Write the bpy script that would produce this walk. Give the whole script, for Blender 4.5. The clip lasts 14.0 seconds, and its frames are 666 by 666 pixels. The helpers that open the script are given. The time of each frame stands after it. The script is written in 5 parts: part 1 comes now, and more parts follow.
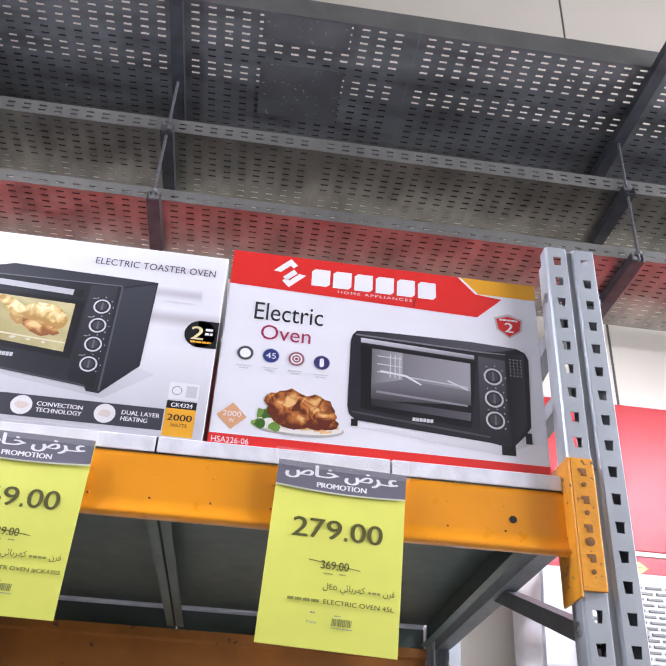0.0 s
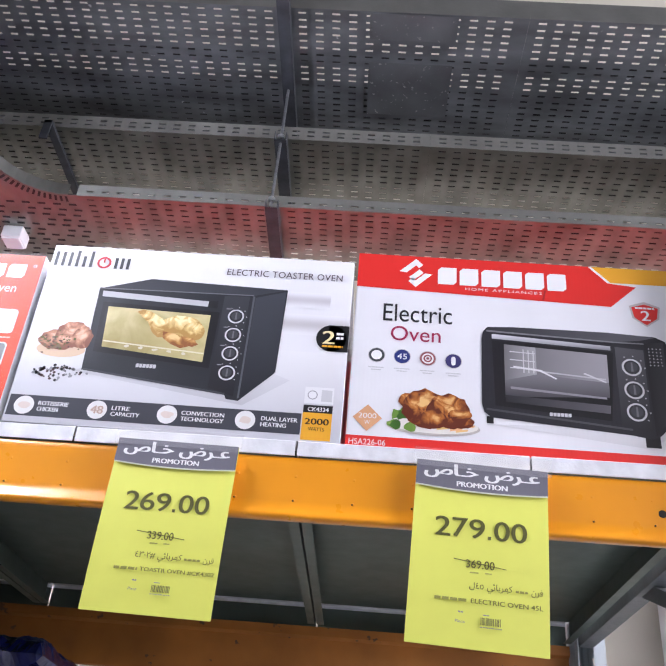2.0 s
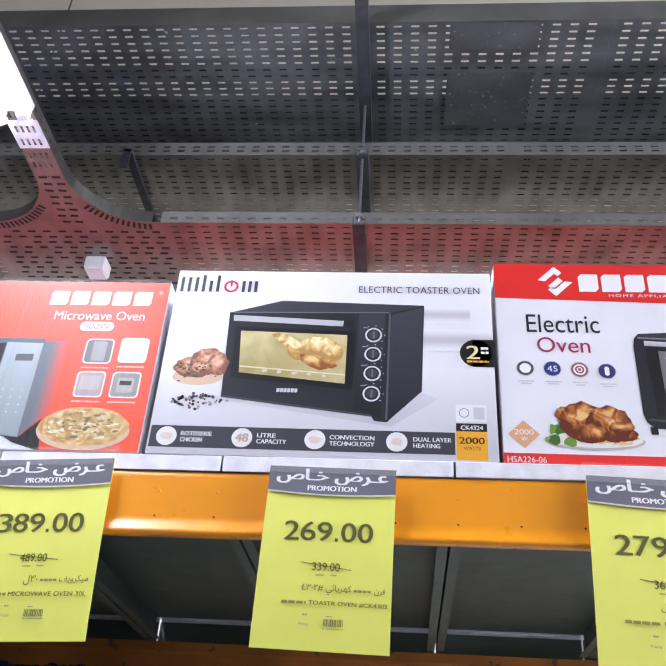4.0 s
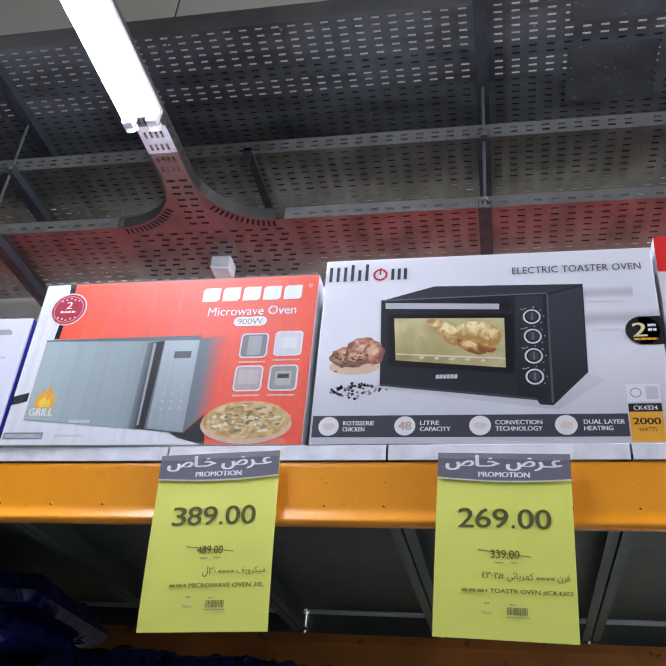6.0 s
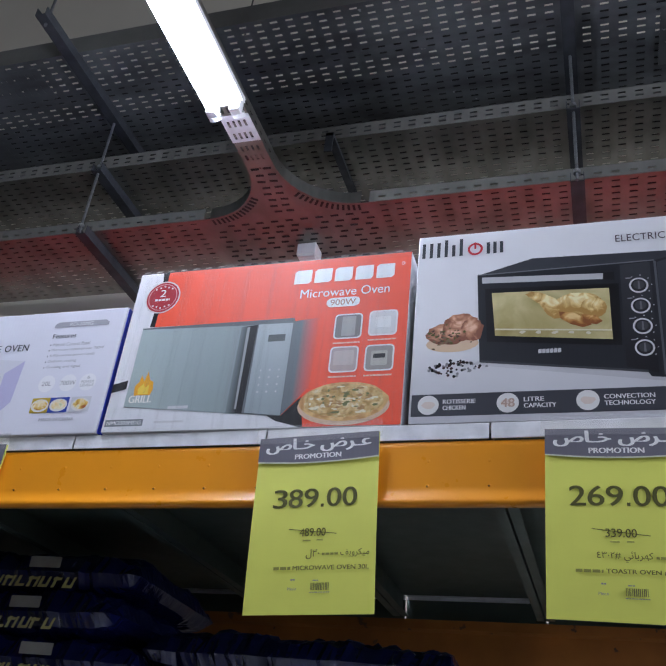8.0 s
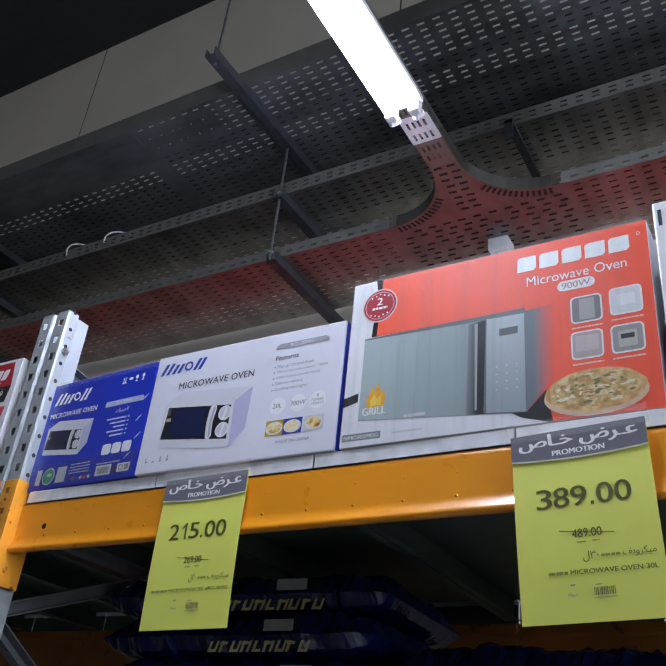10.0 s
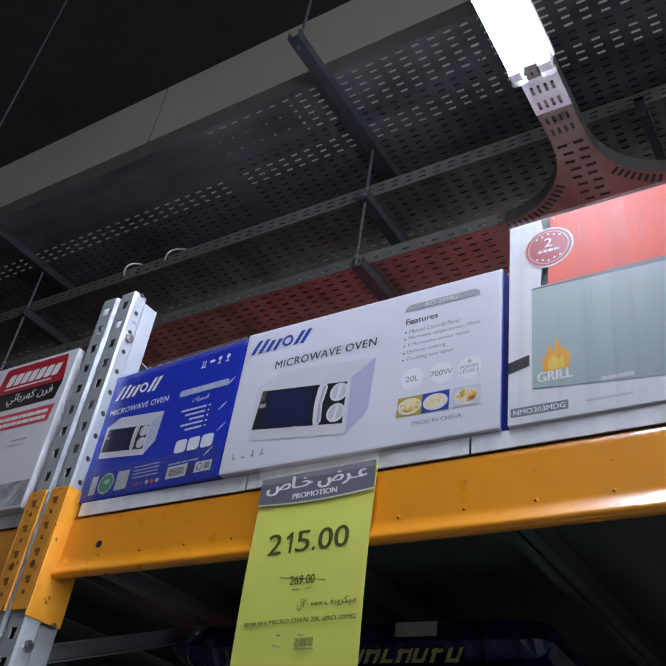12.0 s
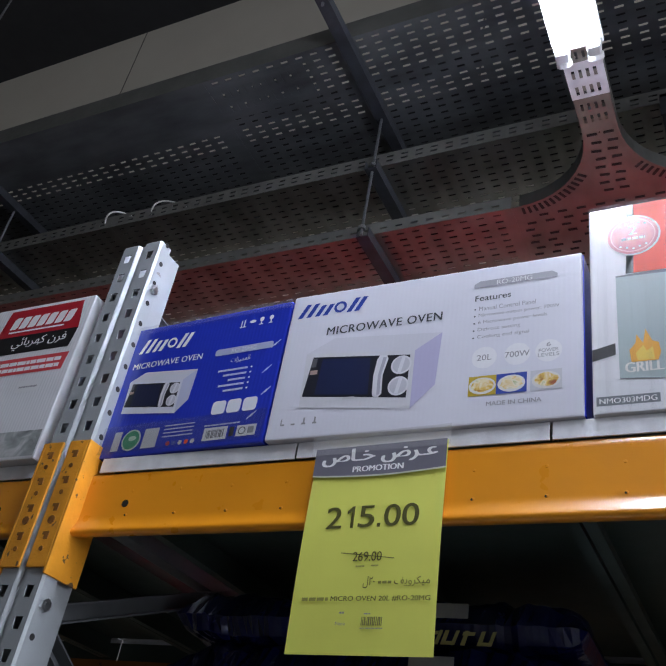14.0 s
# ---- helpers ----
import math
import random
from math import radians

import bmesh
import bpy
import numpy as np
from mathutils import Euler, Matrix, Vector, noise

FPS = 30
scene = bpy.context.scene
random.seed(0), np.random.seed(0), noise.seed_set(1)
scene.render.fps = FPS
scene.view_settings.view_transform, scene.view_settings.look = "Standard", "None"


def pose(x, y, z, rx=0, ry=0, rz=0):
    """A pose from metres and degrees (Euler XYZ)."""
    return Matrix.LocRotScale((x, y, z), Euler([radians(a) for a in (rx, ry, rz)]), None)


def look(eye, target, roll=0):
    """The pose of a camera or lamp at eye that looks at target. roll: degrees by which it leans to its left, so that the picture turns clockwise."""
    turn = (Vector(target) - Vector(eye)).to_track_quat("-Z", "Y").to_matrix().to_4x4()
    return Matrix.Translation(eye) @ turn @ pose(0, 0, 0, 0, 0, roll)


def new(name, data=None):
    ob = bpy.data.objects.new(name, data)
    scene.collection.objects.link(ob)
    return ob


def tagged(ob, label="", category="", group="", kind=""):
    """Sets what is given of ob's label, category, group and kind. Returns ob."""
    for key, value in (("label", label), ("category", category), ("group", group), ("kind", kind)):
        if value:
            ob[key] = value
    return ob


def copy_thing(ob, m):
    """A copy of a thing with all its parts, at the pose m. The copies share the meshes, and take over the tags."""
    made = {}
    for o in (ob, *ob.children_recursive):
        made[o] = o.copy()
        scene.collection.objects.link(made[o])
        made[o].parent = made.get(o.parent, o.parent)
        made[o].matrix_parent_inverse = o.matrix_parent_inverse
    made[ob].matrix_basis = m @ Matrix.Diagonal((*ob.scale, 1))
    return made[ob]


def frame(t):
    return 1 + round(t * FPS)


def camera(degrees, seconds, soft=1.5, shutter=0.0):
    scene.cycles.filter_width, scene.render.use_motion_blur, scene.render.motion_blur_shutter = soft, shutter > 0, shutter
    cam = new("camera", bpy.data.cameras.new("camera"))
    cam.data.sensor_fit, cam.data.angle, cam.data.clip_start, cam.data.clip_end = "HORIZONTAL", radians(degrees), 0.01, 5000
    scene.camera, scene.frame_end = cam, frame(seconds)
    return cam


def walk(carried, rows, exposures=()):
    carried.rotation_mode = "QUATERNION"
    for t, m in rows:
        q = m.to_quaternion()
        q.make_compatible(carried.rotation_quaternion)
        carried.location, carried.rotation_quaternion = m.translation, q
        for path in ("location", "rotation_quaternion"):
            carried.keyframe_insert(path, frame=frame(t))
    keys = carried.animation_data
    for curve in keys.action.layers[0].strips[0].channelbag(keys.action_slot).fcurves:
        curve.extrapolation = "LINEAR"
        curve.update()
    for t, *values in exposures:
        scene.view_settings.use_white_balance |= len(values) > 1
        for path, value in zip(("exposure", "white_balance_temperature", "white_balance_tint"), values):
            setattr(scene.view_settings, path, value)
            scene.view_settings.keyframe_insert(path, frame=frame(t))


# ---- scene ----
cam = camera(43.3, 14.0)
PATH = [
    (0, (-0.054, -1.32, 1.526), (0.116, 0.362, 2.595), 3.5),
    (0.5, (-0.043, -1.328, 1.526), (0.11, 0.352, 2.601), 3.5),
    (1, (-0.048, -1.332, 1.525), (0.096, 0.34, 2.613), 3.5),
    (1.5, (-0.062, -1.342, 1.527), (0.021, 0.349, 2.591), 4.4),
    (2, (-0.089, -1.331, 1.527), (-0.182, 0.373, 2.57), 5.3),
    (2.5, (-0.16, -1.32, 1.533), (-0.262, 0.376, 2.588), 4.7),
    (2.7, (-0.187, -1.32, 1.535), (-0.29, 0.381, 2.581), 4.2),
    (4.8, (-0.337, -1.274, 1.54), (-0.545, 0.391, 2.63), 5.1),
    (5, (-0.348, -1.274, 1.538), (-0.569, 0.391, 2.625), 5.4),
    (5.5, (-0.383, -1.279, 1.533), (-0.666, 0.39, 2.598), 5.3),
    (6, (-0.406, -1.28, 1.531), (-0.794, 0.378, 2.581), 5.4),
    (6.5, (-0.403, -1.267, 1.532), (-0.884, 0.359, 2.593), 6.1),
    (7, (-0.405, -1.253, 1.532), (-0.915, 0.372, 2.581), 6.9),
    (7.5, (-0.419, -1.247, 1.529), (-0.965, 0.38, 2.556), 7.1),
    (8, (-0.436, -1.249, 1.526), (-1.015, 0.375, 2.54), 6.8),
    (8.5, (-0.452, -1.258, 1.524), (-1.067, 0.356, 2.532), 6.7),
    (9, (-0.448, -1.265, 1.524), (-1.259, 0.263, 2.527), 6.6),
    (9.2, (-0.449, -1.257, 1.527), (-1.333, 0.237, 2.52), 6.7),
    (11.3, (-0.858, -1.085, 1.532), (-1.819, 0.327, 2.573), 6.6),
    (11.5, (-0.878, -1.029, 1.536), (-1.833, 0.347, 2.63), 7.0),
    (12, (-0.936, -0.925, 1.545), (-1.921, 0.386, 2.69), 9.1),
    (12.5, (-0.99, -0.875, 1.546), (-1.914, 0.49, 2.68), 9.8),
    (13, (-1.058, -0.901, 1.55), (-1.926, 0.507, 2.674), 9.4),
    (13.5, (-1.11, -0.943, 1.547), (-1.95, 0.496, 2.653), 10.0),
    (14, (-1.144, -0.983, 1.543), (-1.998, 0.444, 2.655), 10.6),
]

EXPOSURES = [(0, 0.6, 6400, 10), (5.0, 0.45, 6150, 9), (6.2, -0.18, 6080, 6), (7.5, -0.56, 5980, 5), (9.2, -0.58, 5950, 4), (14, -0.75, 6150, 4)]
walk(cam, [(t, look(eye, target, roll)) for t, eye, target, roll in PATH], EXPOSURES)

# ---- world ----
world = bpy.data.worlds.new("world")
scene.world = world
world.use_nodes = True
world.node_tree.nodes["Background"].inputs[0].default_value = (0.6, 0.7, 0.9, 1)
world.node_tree.nodes["Background"].inputs[1].default_value = 0.006
TUBE_STRENGTH = 205.0
# daylight through the glazed shop entrance in the end wall
day = bpy.data.lights.new("entrance_daylight", "AREA")
day.shape, day.size, day.size_y, day.energy, day.color = "RECTANGLE", 4.6, 3.3, 620.0, (0.92, 0.9, 1.0)
new("entrance_daylight", day).matrix_basis = look((6.95, -2.1, 3.2), (0.0, -2.0, 3.2))


# ---- materials ----
def mat_base(name):
    m = bpy.data.materials.new(name)
    m.use_nodes = True
    return m, m.node_tree.nodes, m.node_tree.links, m.node_tree.nodes["Principled BSDF"]


def noise_node(nodes, links, scale, detail=4.0, stretch=None):
    tc = nodes.new("ShaderNodeTexCoord")
    nz = nodes.new("ShaderNodeTexNoise")
    nz.inputs["Scale"].default_value = scale
    nz.inputs["Detail"].default_value = detail
    if stretch:
        mp = nodes.new("ShaderNodeMapping")
        mp.inputs["Scale"].default_value = stretch
        links.new(tc.outputs["Object"], mp.inputs["Vector"])
        links.new(mp.outputs["Vector"], nz.inputs["Vector"])
    else:
        links.new(tc.outputs["Object"], nz.inputs["Vector"])
    return nz


def ramp_node(nodes, links, source, stops):
    r = nodes.new("ShaderNodeValToRGB")
    el = r.color_ramp.elements
    el[0].position, el[0].color = stops[0][0], (*stops[0][1], 1)
    el[1].position, el[1].color = stops[-1][0], (*stops[-1][1], 1)
    for p, c in stops[1:-1]:
        e = el.new(p)
        e.color = (*c, 1)
    links.new(source, r.inputs["Fac"])
    return r


def shade(c, f):
    return tuple(min(1.0, v * f) for v in c)


def painted(name, col, rough=0.4, metal=0.0, vary=0.12, scale=6.0, bump=0.0, bump_scale=200.0, chips=None, coat=0.0, stretch=None):
    """A paint, metal or board with broad stains, fine grain and, if chips is given, flakes of that colour."""
    m, nodes, links, bsdf = mat_base(name)
    n1 = noise_node(nodes, links, scale, 6.0, stretch)
    r1 = ramp_node(nodes, links, n1.outputs["Fac"], [(0.3, shade(col, 1 - vary)), (0.7, shade(col, 1 + vary))])
    out = r1.outputs["Color"]
    if chips:
        n2 = noise_node(nodes, links, chips[1], 5.0)
        r2 = ramp_node(nodes, links, n2.outputs["Fac"], [(chips[2], (0, 0, 0)), (chips[2] + 0.02, (1, 1, 1))])
        mx = nodes.new("ShaderNodeMix")
        mx.data_type = "RGBA"
        links.new(r2.outputs["Color"], mx.inputs["Factor"])
        links.new(out, mx.inputs["A"])
        mx.inputs["B"].default_value = (*chips[0], 1)
        out = mx.outputs["Result"]
    links.new(out, bsdf.inputs["Base Color"])
    n3 = noise_node(nodes, links, scale * 7, 3.0, stretch)
    r3 = nodes.new("ShaderNodeMapRange")
    r3.inputs["To Min"].default_value = max(0.03, rough - 0.1)
    r3.inputs["To Max"].default_value = min(1.0, rough + 0.12)
    links.new(n3.outputs["Fac"], r3.inputs["Value"])
    links.new(r3.outputs["Result"], bsdf.inputs["Roughness"])
    bsdf.inputs["Metallic"].default_value = metal
    bsdf.inputs["Coat Weight"].default_value = coat
    bsdf.inputs["Coat Roughness"].default_value = 0.12
    if bump:
        n4 = noise_node(nodes, links, bump_scale, 3.0)
        b = nodes.new("ShaderNodeBump")
        b.inputs["Strength"].default_value = bump
        b.inputs["Distance"].default_value = 0.002
        links.new(n4.outputs["Fac"], b.inputs["Height"])
        links.new(b.outputs["Normal"], bsdf.inputs["Normal"])
    return m


def board(name, col, rough=0.35, ripple=0.25, coat=0.45):
    """Glossy printed carton with the faint upright ripple of corrugated board."""
    m, nodes, links, bsdf = mat_base(name)
    n1 = noise_node(nodes, links, 5.0, 5.0)
    r1 = ramp_node(nodes, links, n1.outputs["Fac"], [(0.3, shade(col, 0.95)), (0.7, shade(col, 1.03))])
    links.new(r1.outputs["Color"], bsdf.inputs["Base Color"])
    bsdf.inputs["Roughness"].default_value = rough
    bsdf.inputs["Coat Weight"].default_value = coat
    bsdf.inputs["Coat Roughness"].default_value = 0.14
    tc = nodes.new("ShaderNodeTexCoord")
    wv = nodes.new("ShaderNodeTexWave")
    wv.bands_direction = "X"
    wv.inputs["Scale"].default_value = 42.0
    wv.inputs["Distortion"].default_value = 0.6
    links.new(tc.outputs["Object"], wv.inputs["Vector"])
    big = noise_node(nodes, links, 9.0, 2.0)
    add = nodes.new("ShaderNodeMath")
    add.operation = "MULTIPLY_ADD"
    add.inputs[1].default_value = 6.0
    links.new(big.outputs["Fac"], add.inputs[0])
    links.new(wv.outputs["Fac"], add.inputs[2])
    b = nodes.new("ShaderNodeBump")
    b.inputs["Strength"].default_value = ripple
    b.inputs["Distance"].default_value = 0.0012
    links.new(add.outputs["Value"], b.inputs["Height"])
    links.new(b.outputs["Normal"], bsdf.inputs["Normal"])
    return m


INKS = {}


def ink(col, rough=0.34):
    key = (tuple(round(c, 3) for c in col), rough)
    if key not in INKS:
        INKS[key] = board("ink", col, rough, 0.06)
    return INKS[key]


def fade(axis, a, ca, b, cb, rough=0.35, coat=0.45):
    """A printed fade between two colours from a to b metres along the carton's own x or z."""
    m, nodes, links, bsdf = mat_base("printed_fade")
    tc = nodes.new("ShaderNodeTexCoord")
    sp = nodes.new("ShaderNodeSeparateXYZ")
    links.new(tc.outputs["Object"], sp.inputs["Vector"])
    mr = nodes.new("ShaderNodeMapRange")
    mr.inputs["From Min"].default_value = a
    mr.inputs["From Max"].default_value = b
    links.new(sp.outputs["X" if axis == "x" else "Z"], mr.inputs["Value"])
    r = ramp_node(nodes, links, mr.outputs["Result"], [(0.0, ca), (1.0, cb)])
    links.new(r.outputs["Color"], bsdf.inputs["Base Color"])
    bsdf.inputs["Roughness"].default_value = rough
    bsdf.inputs["Coat Weight"].default_value = coat
    bsdf.inputs["Coat Roughness"].default_value = 0.14
    return m


def food(name, stops, scale, rough=0.4):
    """A printed photograph of food: soft patches of several colours."""
    m, nodes, links, bsdf = mat_base(name)
    n1 = noise_node(nodes, links, scale, 5.0)
    n1.inputs["Distortion"].default_value = 0.8
    r = ramp_node(nodes, links, n1.outputs["Fac"], stops)
    links.new(r.outputs["Color"], bsdf.inputs["Base Color"])
    bsdf.inputs["Roughness"].default_value = rough
    return m


def rounded_food(cx, cz, rx, rz, lit, mid, dark, grain=46.0):
    """Printed food that looks round: lit above its middle, browning to its rim, with grain."""
    m, nodes, links, bsdf = mat_base("printed_food")
    tc = nodes.new("ShaderNodeTexCoord")
    mp = nodes.new("ShaderNodeMapping")
    mp.inputs["Location"].default_value = (-cx / rx, 0, -(cz + 0.3 * rz) / rz)
    mp.inputs["Scale"].default_value = (1000 / rx, 0, 1000 / rz)
    ln = nodes.new("ShaderNodeVectorMath")
    ln.operation = "LENGTH"
    links.new(tc.outputs["Object"], mp.inputs["Vector"])
    links.new(mp.outputs["Vector"], ln.inputs[0])
    n = noise_node(nodes, links, grain, 6.0)
    n.inputs["Distortion"].default_value = 1.2
    mix = nodes.new("ShaderNodeMath")
    mix.operation = "MULTIPLY_ADD"
    mix.inputs[1].default_value = 2.6
    mix.inputs[2].default_value = -1.28
    links.new(n.outputs["Fac"], mix.inputs[0])
    add = nodes.new("ShaderNodeMath")
    add.operation = "ADD"
    links.new(mix.outputs["Value"], add.inputs[0])
    links.new(ln.outputs["Value"], add.inputs[1])
    r = ramp_node(nodes, links, add.outputs["Value"], [(0.05, lit), (0.45, mid), (0.95, dark)])
    links.new(r.outputs["Color"], bsdf.inputs["Base Color"])
    bsdf.inputs["Roughness"].default_value = 0.36
    bsdf.inputs["Coat Weight"].default_value = 0.45
    bsdf.inputs["Coat Roughness"].default_value = 0.14
    return m


def glowing(name, col, strength):
    m, nodes, links, bsdf = mat_base(name)
    bsdf.inputs["Base Color"].default_value = (*col, 1)
    bsdf.inputs["Emission Color"].default_value = (*col, 1)
    bsdf.inputs["Emission Strength"].default_value = strength
    return m


def clear_film(name, alpha=0.1, ripple=0.0, wave=42.0, tone=0.95):
    """Clear wrapping film. ripple: depth in metres of its upright puckers."""
    m, nodes, links, bsdf = mat_base(name)
    bsdf.inputs["Base Color"].default_value = (tone, tone, tone * 1.03, 1)
    bsdf.inputs["Roughness"].default_value = 0.08
    bsdf.inputs["Alpha"].default_value = alpha
    b = nodes.new("ShaderNodeBump")
    if ripple:
        bsdf.inputs["Roughness"].default_value = 0.14
        bsdf.inputs["Specular IOR Level"].default_value = 0.9
        tc = nodes.new("ShaderNodeTexCoord")
        wv = nodes.new("ShaderNodeTexWave")
        wv.bands_direction = "X"
        wv.inputs["Scale"].default_value = wave
        wv.inputs["Distortion"].default_value = 2.5
        wv.inputs["Detail Scale"].default_value = 0.25
        links.new(tc.outputs["Object"], wv.inputs["Vector"])
        b.inputs["Strength"].default_value = 1.0
        b.inputs["Distance"].default_value = ripple
        links.new(wv.outputs["Fac"], b.inputs["Height"])
        loose = noise_node(nodes, links, 1.0, 3.0, (75.0, 1.0, 1.3))
        mr = nodes.new("ShaderNodeMapRange")
        mr.inputs["From Min"].default_value = 0.46
        mr.inputs["From Max"].default_value = 0.7
        mr.inputs["To Min"].default_value = 0.008
        mr.inputs["To Max"].default_value = alpha
        links.new(loose.outputs["Fac"], mr.inputs["Value"])
        links.new(mr.outputs["Result"], bsdf.inputs["Alpha"])
    else:
        n = noise_node(nodes, links, 60.0, 3.0)
        b.inputs["Strength"].default_value = 0.5
        b.inputs["Distance"].default_value = 0.004
        links.new(n.outputs["Fac"], b.inputs["Height"])
    links.new(b.outputs["Normal"], bsdf.inputs["Normal"])
    return m


GALV = painted("galvanised_tray", (0.265, 0.265, 0.24), 0.32, 0.9, 0.3, 3.0, 0.2, 90.0, stretch=(3, 2.0, 1))
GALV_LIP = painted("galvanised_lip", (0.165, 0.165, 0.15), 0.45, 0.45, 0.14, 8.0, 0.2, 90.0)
GALV_TOP = painted("galvanised_tray_wide", (0.14, 0.148, 0.155), 0.36, 0.55, 0.4, 2.0, 0.25, 70.0, ((0.42, 0.43, 0.44), 16.0, 0.72), stretch=(1.6, 5.0, 1))
GALV_STAIN = painted("paint_spattered_plate", (0.125, 0.13, 0.135), 0.38, 0.55, 0.4, 3.0, 0.25, 70.0, ((0.3, 0.3, 0.29), 75.0, 0.66))
ZINC = painted("zinc_shelf_lip", (0.84, 0.85, 0.88), 0.34, 0.12, 0.12, 30.0, 0.2, 160.0)
# Much darker copy of the lip zinc; its colour holds the under-shelf shade.
ZINC_SHADE = painted("shade_toned_shelf_zinc", (0.1, 0.132, 0.115), 0.42, 0.4, 0.25, 3.0, 0.15, 60.0)
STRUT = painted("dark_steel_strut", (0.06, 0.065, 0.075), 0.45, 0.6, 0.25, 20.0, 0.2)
ROD = painted("threaded_rod", (0.22, 0.23, 0.24), 0.4, 0.9, 0.2, 60.0, 0.5, 600.0)
# Darker than the posts so the braces look shaded.
BRACE = painted("shade_dimmed_brace_paint", (0.17, 0.18, 0.19), 0.5, 0.3, 0.15, 9.0, 0.1, 200.0)
POST = painted("grey_post_paint", (0.39, 0.42, 0.435), 0.42, 0.25, 0.07, 8.0, 0.1, 220.0, ((0.25, 0.24, 0.23), 35.0, 0.74))
ORANGE = painted("orange_beam_paint", (0.84, 0.32, 0.011), 0.3, 0.0, 0.07, 5.0, 0.05, 60.0, ((0.2, 0.09, 0.03), 30.0, 0.8), 0.5)
# Browned darker than the front orange to carry the shade under the shelf.
REAR_SHADE = painted("shade_browned_rear_beam", (0.34, 0.125, 0.02), 0.6, 0.0, 0.25, 6.0, 0.15, 90.0, ((0.12, 0.06, 0.03), 25.0, 0.66))
ORANGE_WORN = painted("worn_orange_paint", (0.78, 0.33, 0.025), 0.34, 0.0, 0.15, 18.0, 0.3, 160.0, ((0.15, 0.08, 0.04), 55.0, 0.64), 0.15)
SLOT = painted("recessed_orange", (0.2, 0.075, 0.01), 0.6, 0.0, 0.4, 60.0)
HOLE = painted("dark_hole", (0.012, 0.012, 0.012), 0.8)
STEEL = painted("bolt_steel", (0.6, 0.61, 0.62), 0.3, 1.0, 0.15, 60.0)
CREAM = painted("cream_wall_panel", (0.66, 0.62, 0.525), 0.55, 0.0, 0.06, 1.2, 0.1, 60.0)
SEAM = painted("panel_seam", (0.1, 0.095, 0.085), 0.8)
RED_WALL = painted("red_wall_board", (0.5, 0.018, 0.022), 0.4, 0.0, 0.08, 2.0, 0.05)
RED_DARK = painted("dark_red_border", (0.42, 0.02, 0.03), 0.4, 0.0, 0.08, 4.0)
GOLD = painted("gold_leaf_print", (0.75, 0.5, 0.16), 0.4, 0.0, 0.15, 40.0)
CEIL = painted("dark_roof_sheet", (0.022, 0.023, 0.026), 0.7, 0.0, 0.2, 2.0)
FLOOR = painted("grey_floor_tile", (0.13, 0.127, 0.12), 0.3, 0.0, 0.1, 3.0)
WHITE_PL = painted("white_plastic", (0.78, 0.79, 0.8), 0.35, 0.0, 0.04, 10.0)
LOUVRE = painted("pale_louvre", (0.66, 0.67, 0.66), 0.4, 0.0, 0.05, 10.0)
WHITE_STEEL = painted("white_lamp_body", (0.82, 0.83, 0.85), 0.4, 0.0, 0.03, 10.0)
TUBE = glowing("fluorescent_tube", (0.86, 0.86, 1.0), TUBE_STRENGTH)
BAG = painted("navy_plastic_film", (0.004, 0.006, 0.045), 0.14, 0.0, 0.4, 9.0, 1.0, 38.0)
BAG_PRINT = painted("yellow_film_print", (0.42, 0.39, 0.15), 0.3, 0.0, 0.2, 30.0, 0.5, 60.0)
BAG_LABEL = painted("pale_paper_label", (0.3, 0.3, 0.28), 0.5, 0.0, 0.15, 20.0)
CARTON_WHITE = board("white_printed_carton", (0.8, 0.8, 0.83), 0.36, 0.03)
CARTON_SILVER = board("silver_white_carton", (0.72, 0.72, 0.79), 0.3, 0.06)
CARTON_BLUE = board("blue_printed_carton", (0.022, 0.04, 0.46), 0.25, 0.2)
CARTON_BROWN = board("brown_board", (0.4, 0.28, 0.16), 0.7, 0.3)
PAPER = painted("yellow_paper", (0.8, 0.82, 0.15), 0.5, 0.0, 0.03, 12.0, 0.06, 300.0)
FILM = clear_film("clear_plastic_film", 0.065)
SHRINK = clear_film("rippled_shrink_film", 0.05, 0.0002, 38.0, 0.7)
PUCKER = clear_film("puckered_film", 0.1, 0.0, 34.0, 0.12)
CABLE = painted("black_cable_sheath", (0.014, 0.014, 0.015), 0.5)
WIRE = painted("white_cable", (0.6, 0.6, 0.58), 0.45)

W = ink((0.85, 0.85, 0.86))
K = ink((0.012, 0.012, 0.014))
CHAR = ink((0.05, 0.055, 0.065))
GREY = ink((0.3, 0.3, 0.32))
PALE = ink((0.6, 0.6, 0.62))
RED = ink((0.72, 0.03, 0.025))
REDDISH = board("orange_red_ink", (0.84, 0.07, 0.016), 0.5, 0.06, 0.0)
CRIMSON = ink((0.42, 0.015, 0.03))
AMBER = ink((0.82, 0.4, 0.03))
NAVY = ink((0.03, 0.06, 0.35))
SLATE = ink((0.17, 0.165, 0.2), 0.4)
OLIVE = ink((0.1, 0.1, 0.02), 0.5)
GREENS = food("printed_greens", [(0.3, (0.03, 0.1, 0.02)), (0.55, (0.16, 0.32, 0.05)), (0.75, (0.5, 0.5, 0.2))], 60.0)
PIZZA = food("printed_pizza", [(0.25, (0.16, 0.15, 0.05)), (0.42, (0.5, 0.3, 0.09)), (0.55, (0.68, 0.5, 0.22)), (0.7, (0.82, 0.74, 0.5)), (0.82, (0.45, 0.18, 0.06))], 55.0)
CRUST = food("printed_crust", [(0.3, (0.45, 0.2, 0.06)), (0.6, (0.76, 0.5, 0.2)), (0.75, (0.84, 0.66, 0.36))], 40.0)
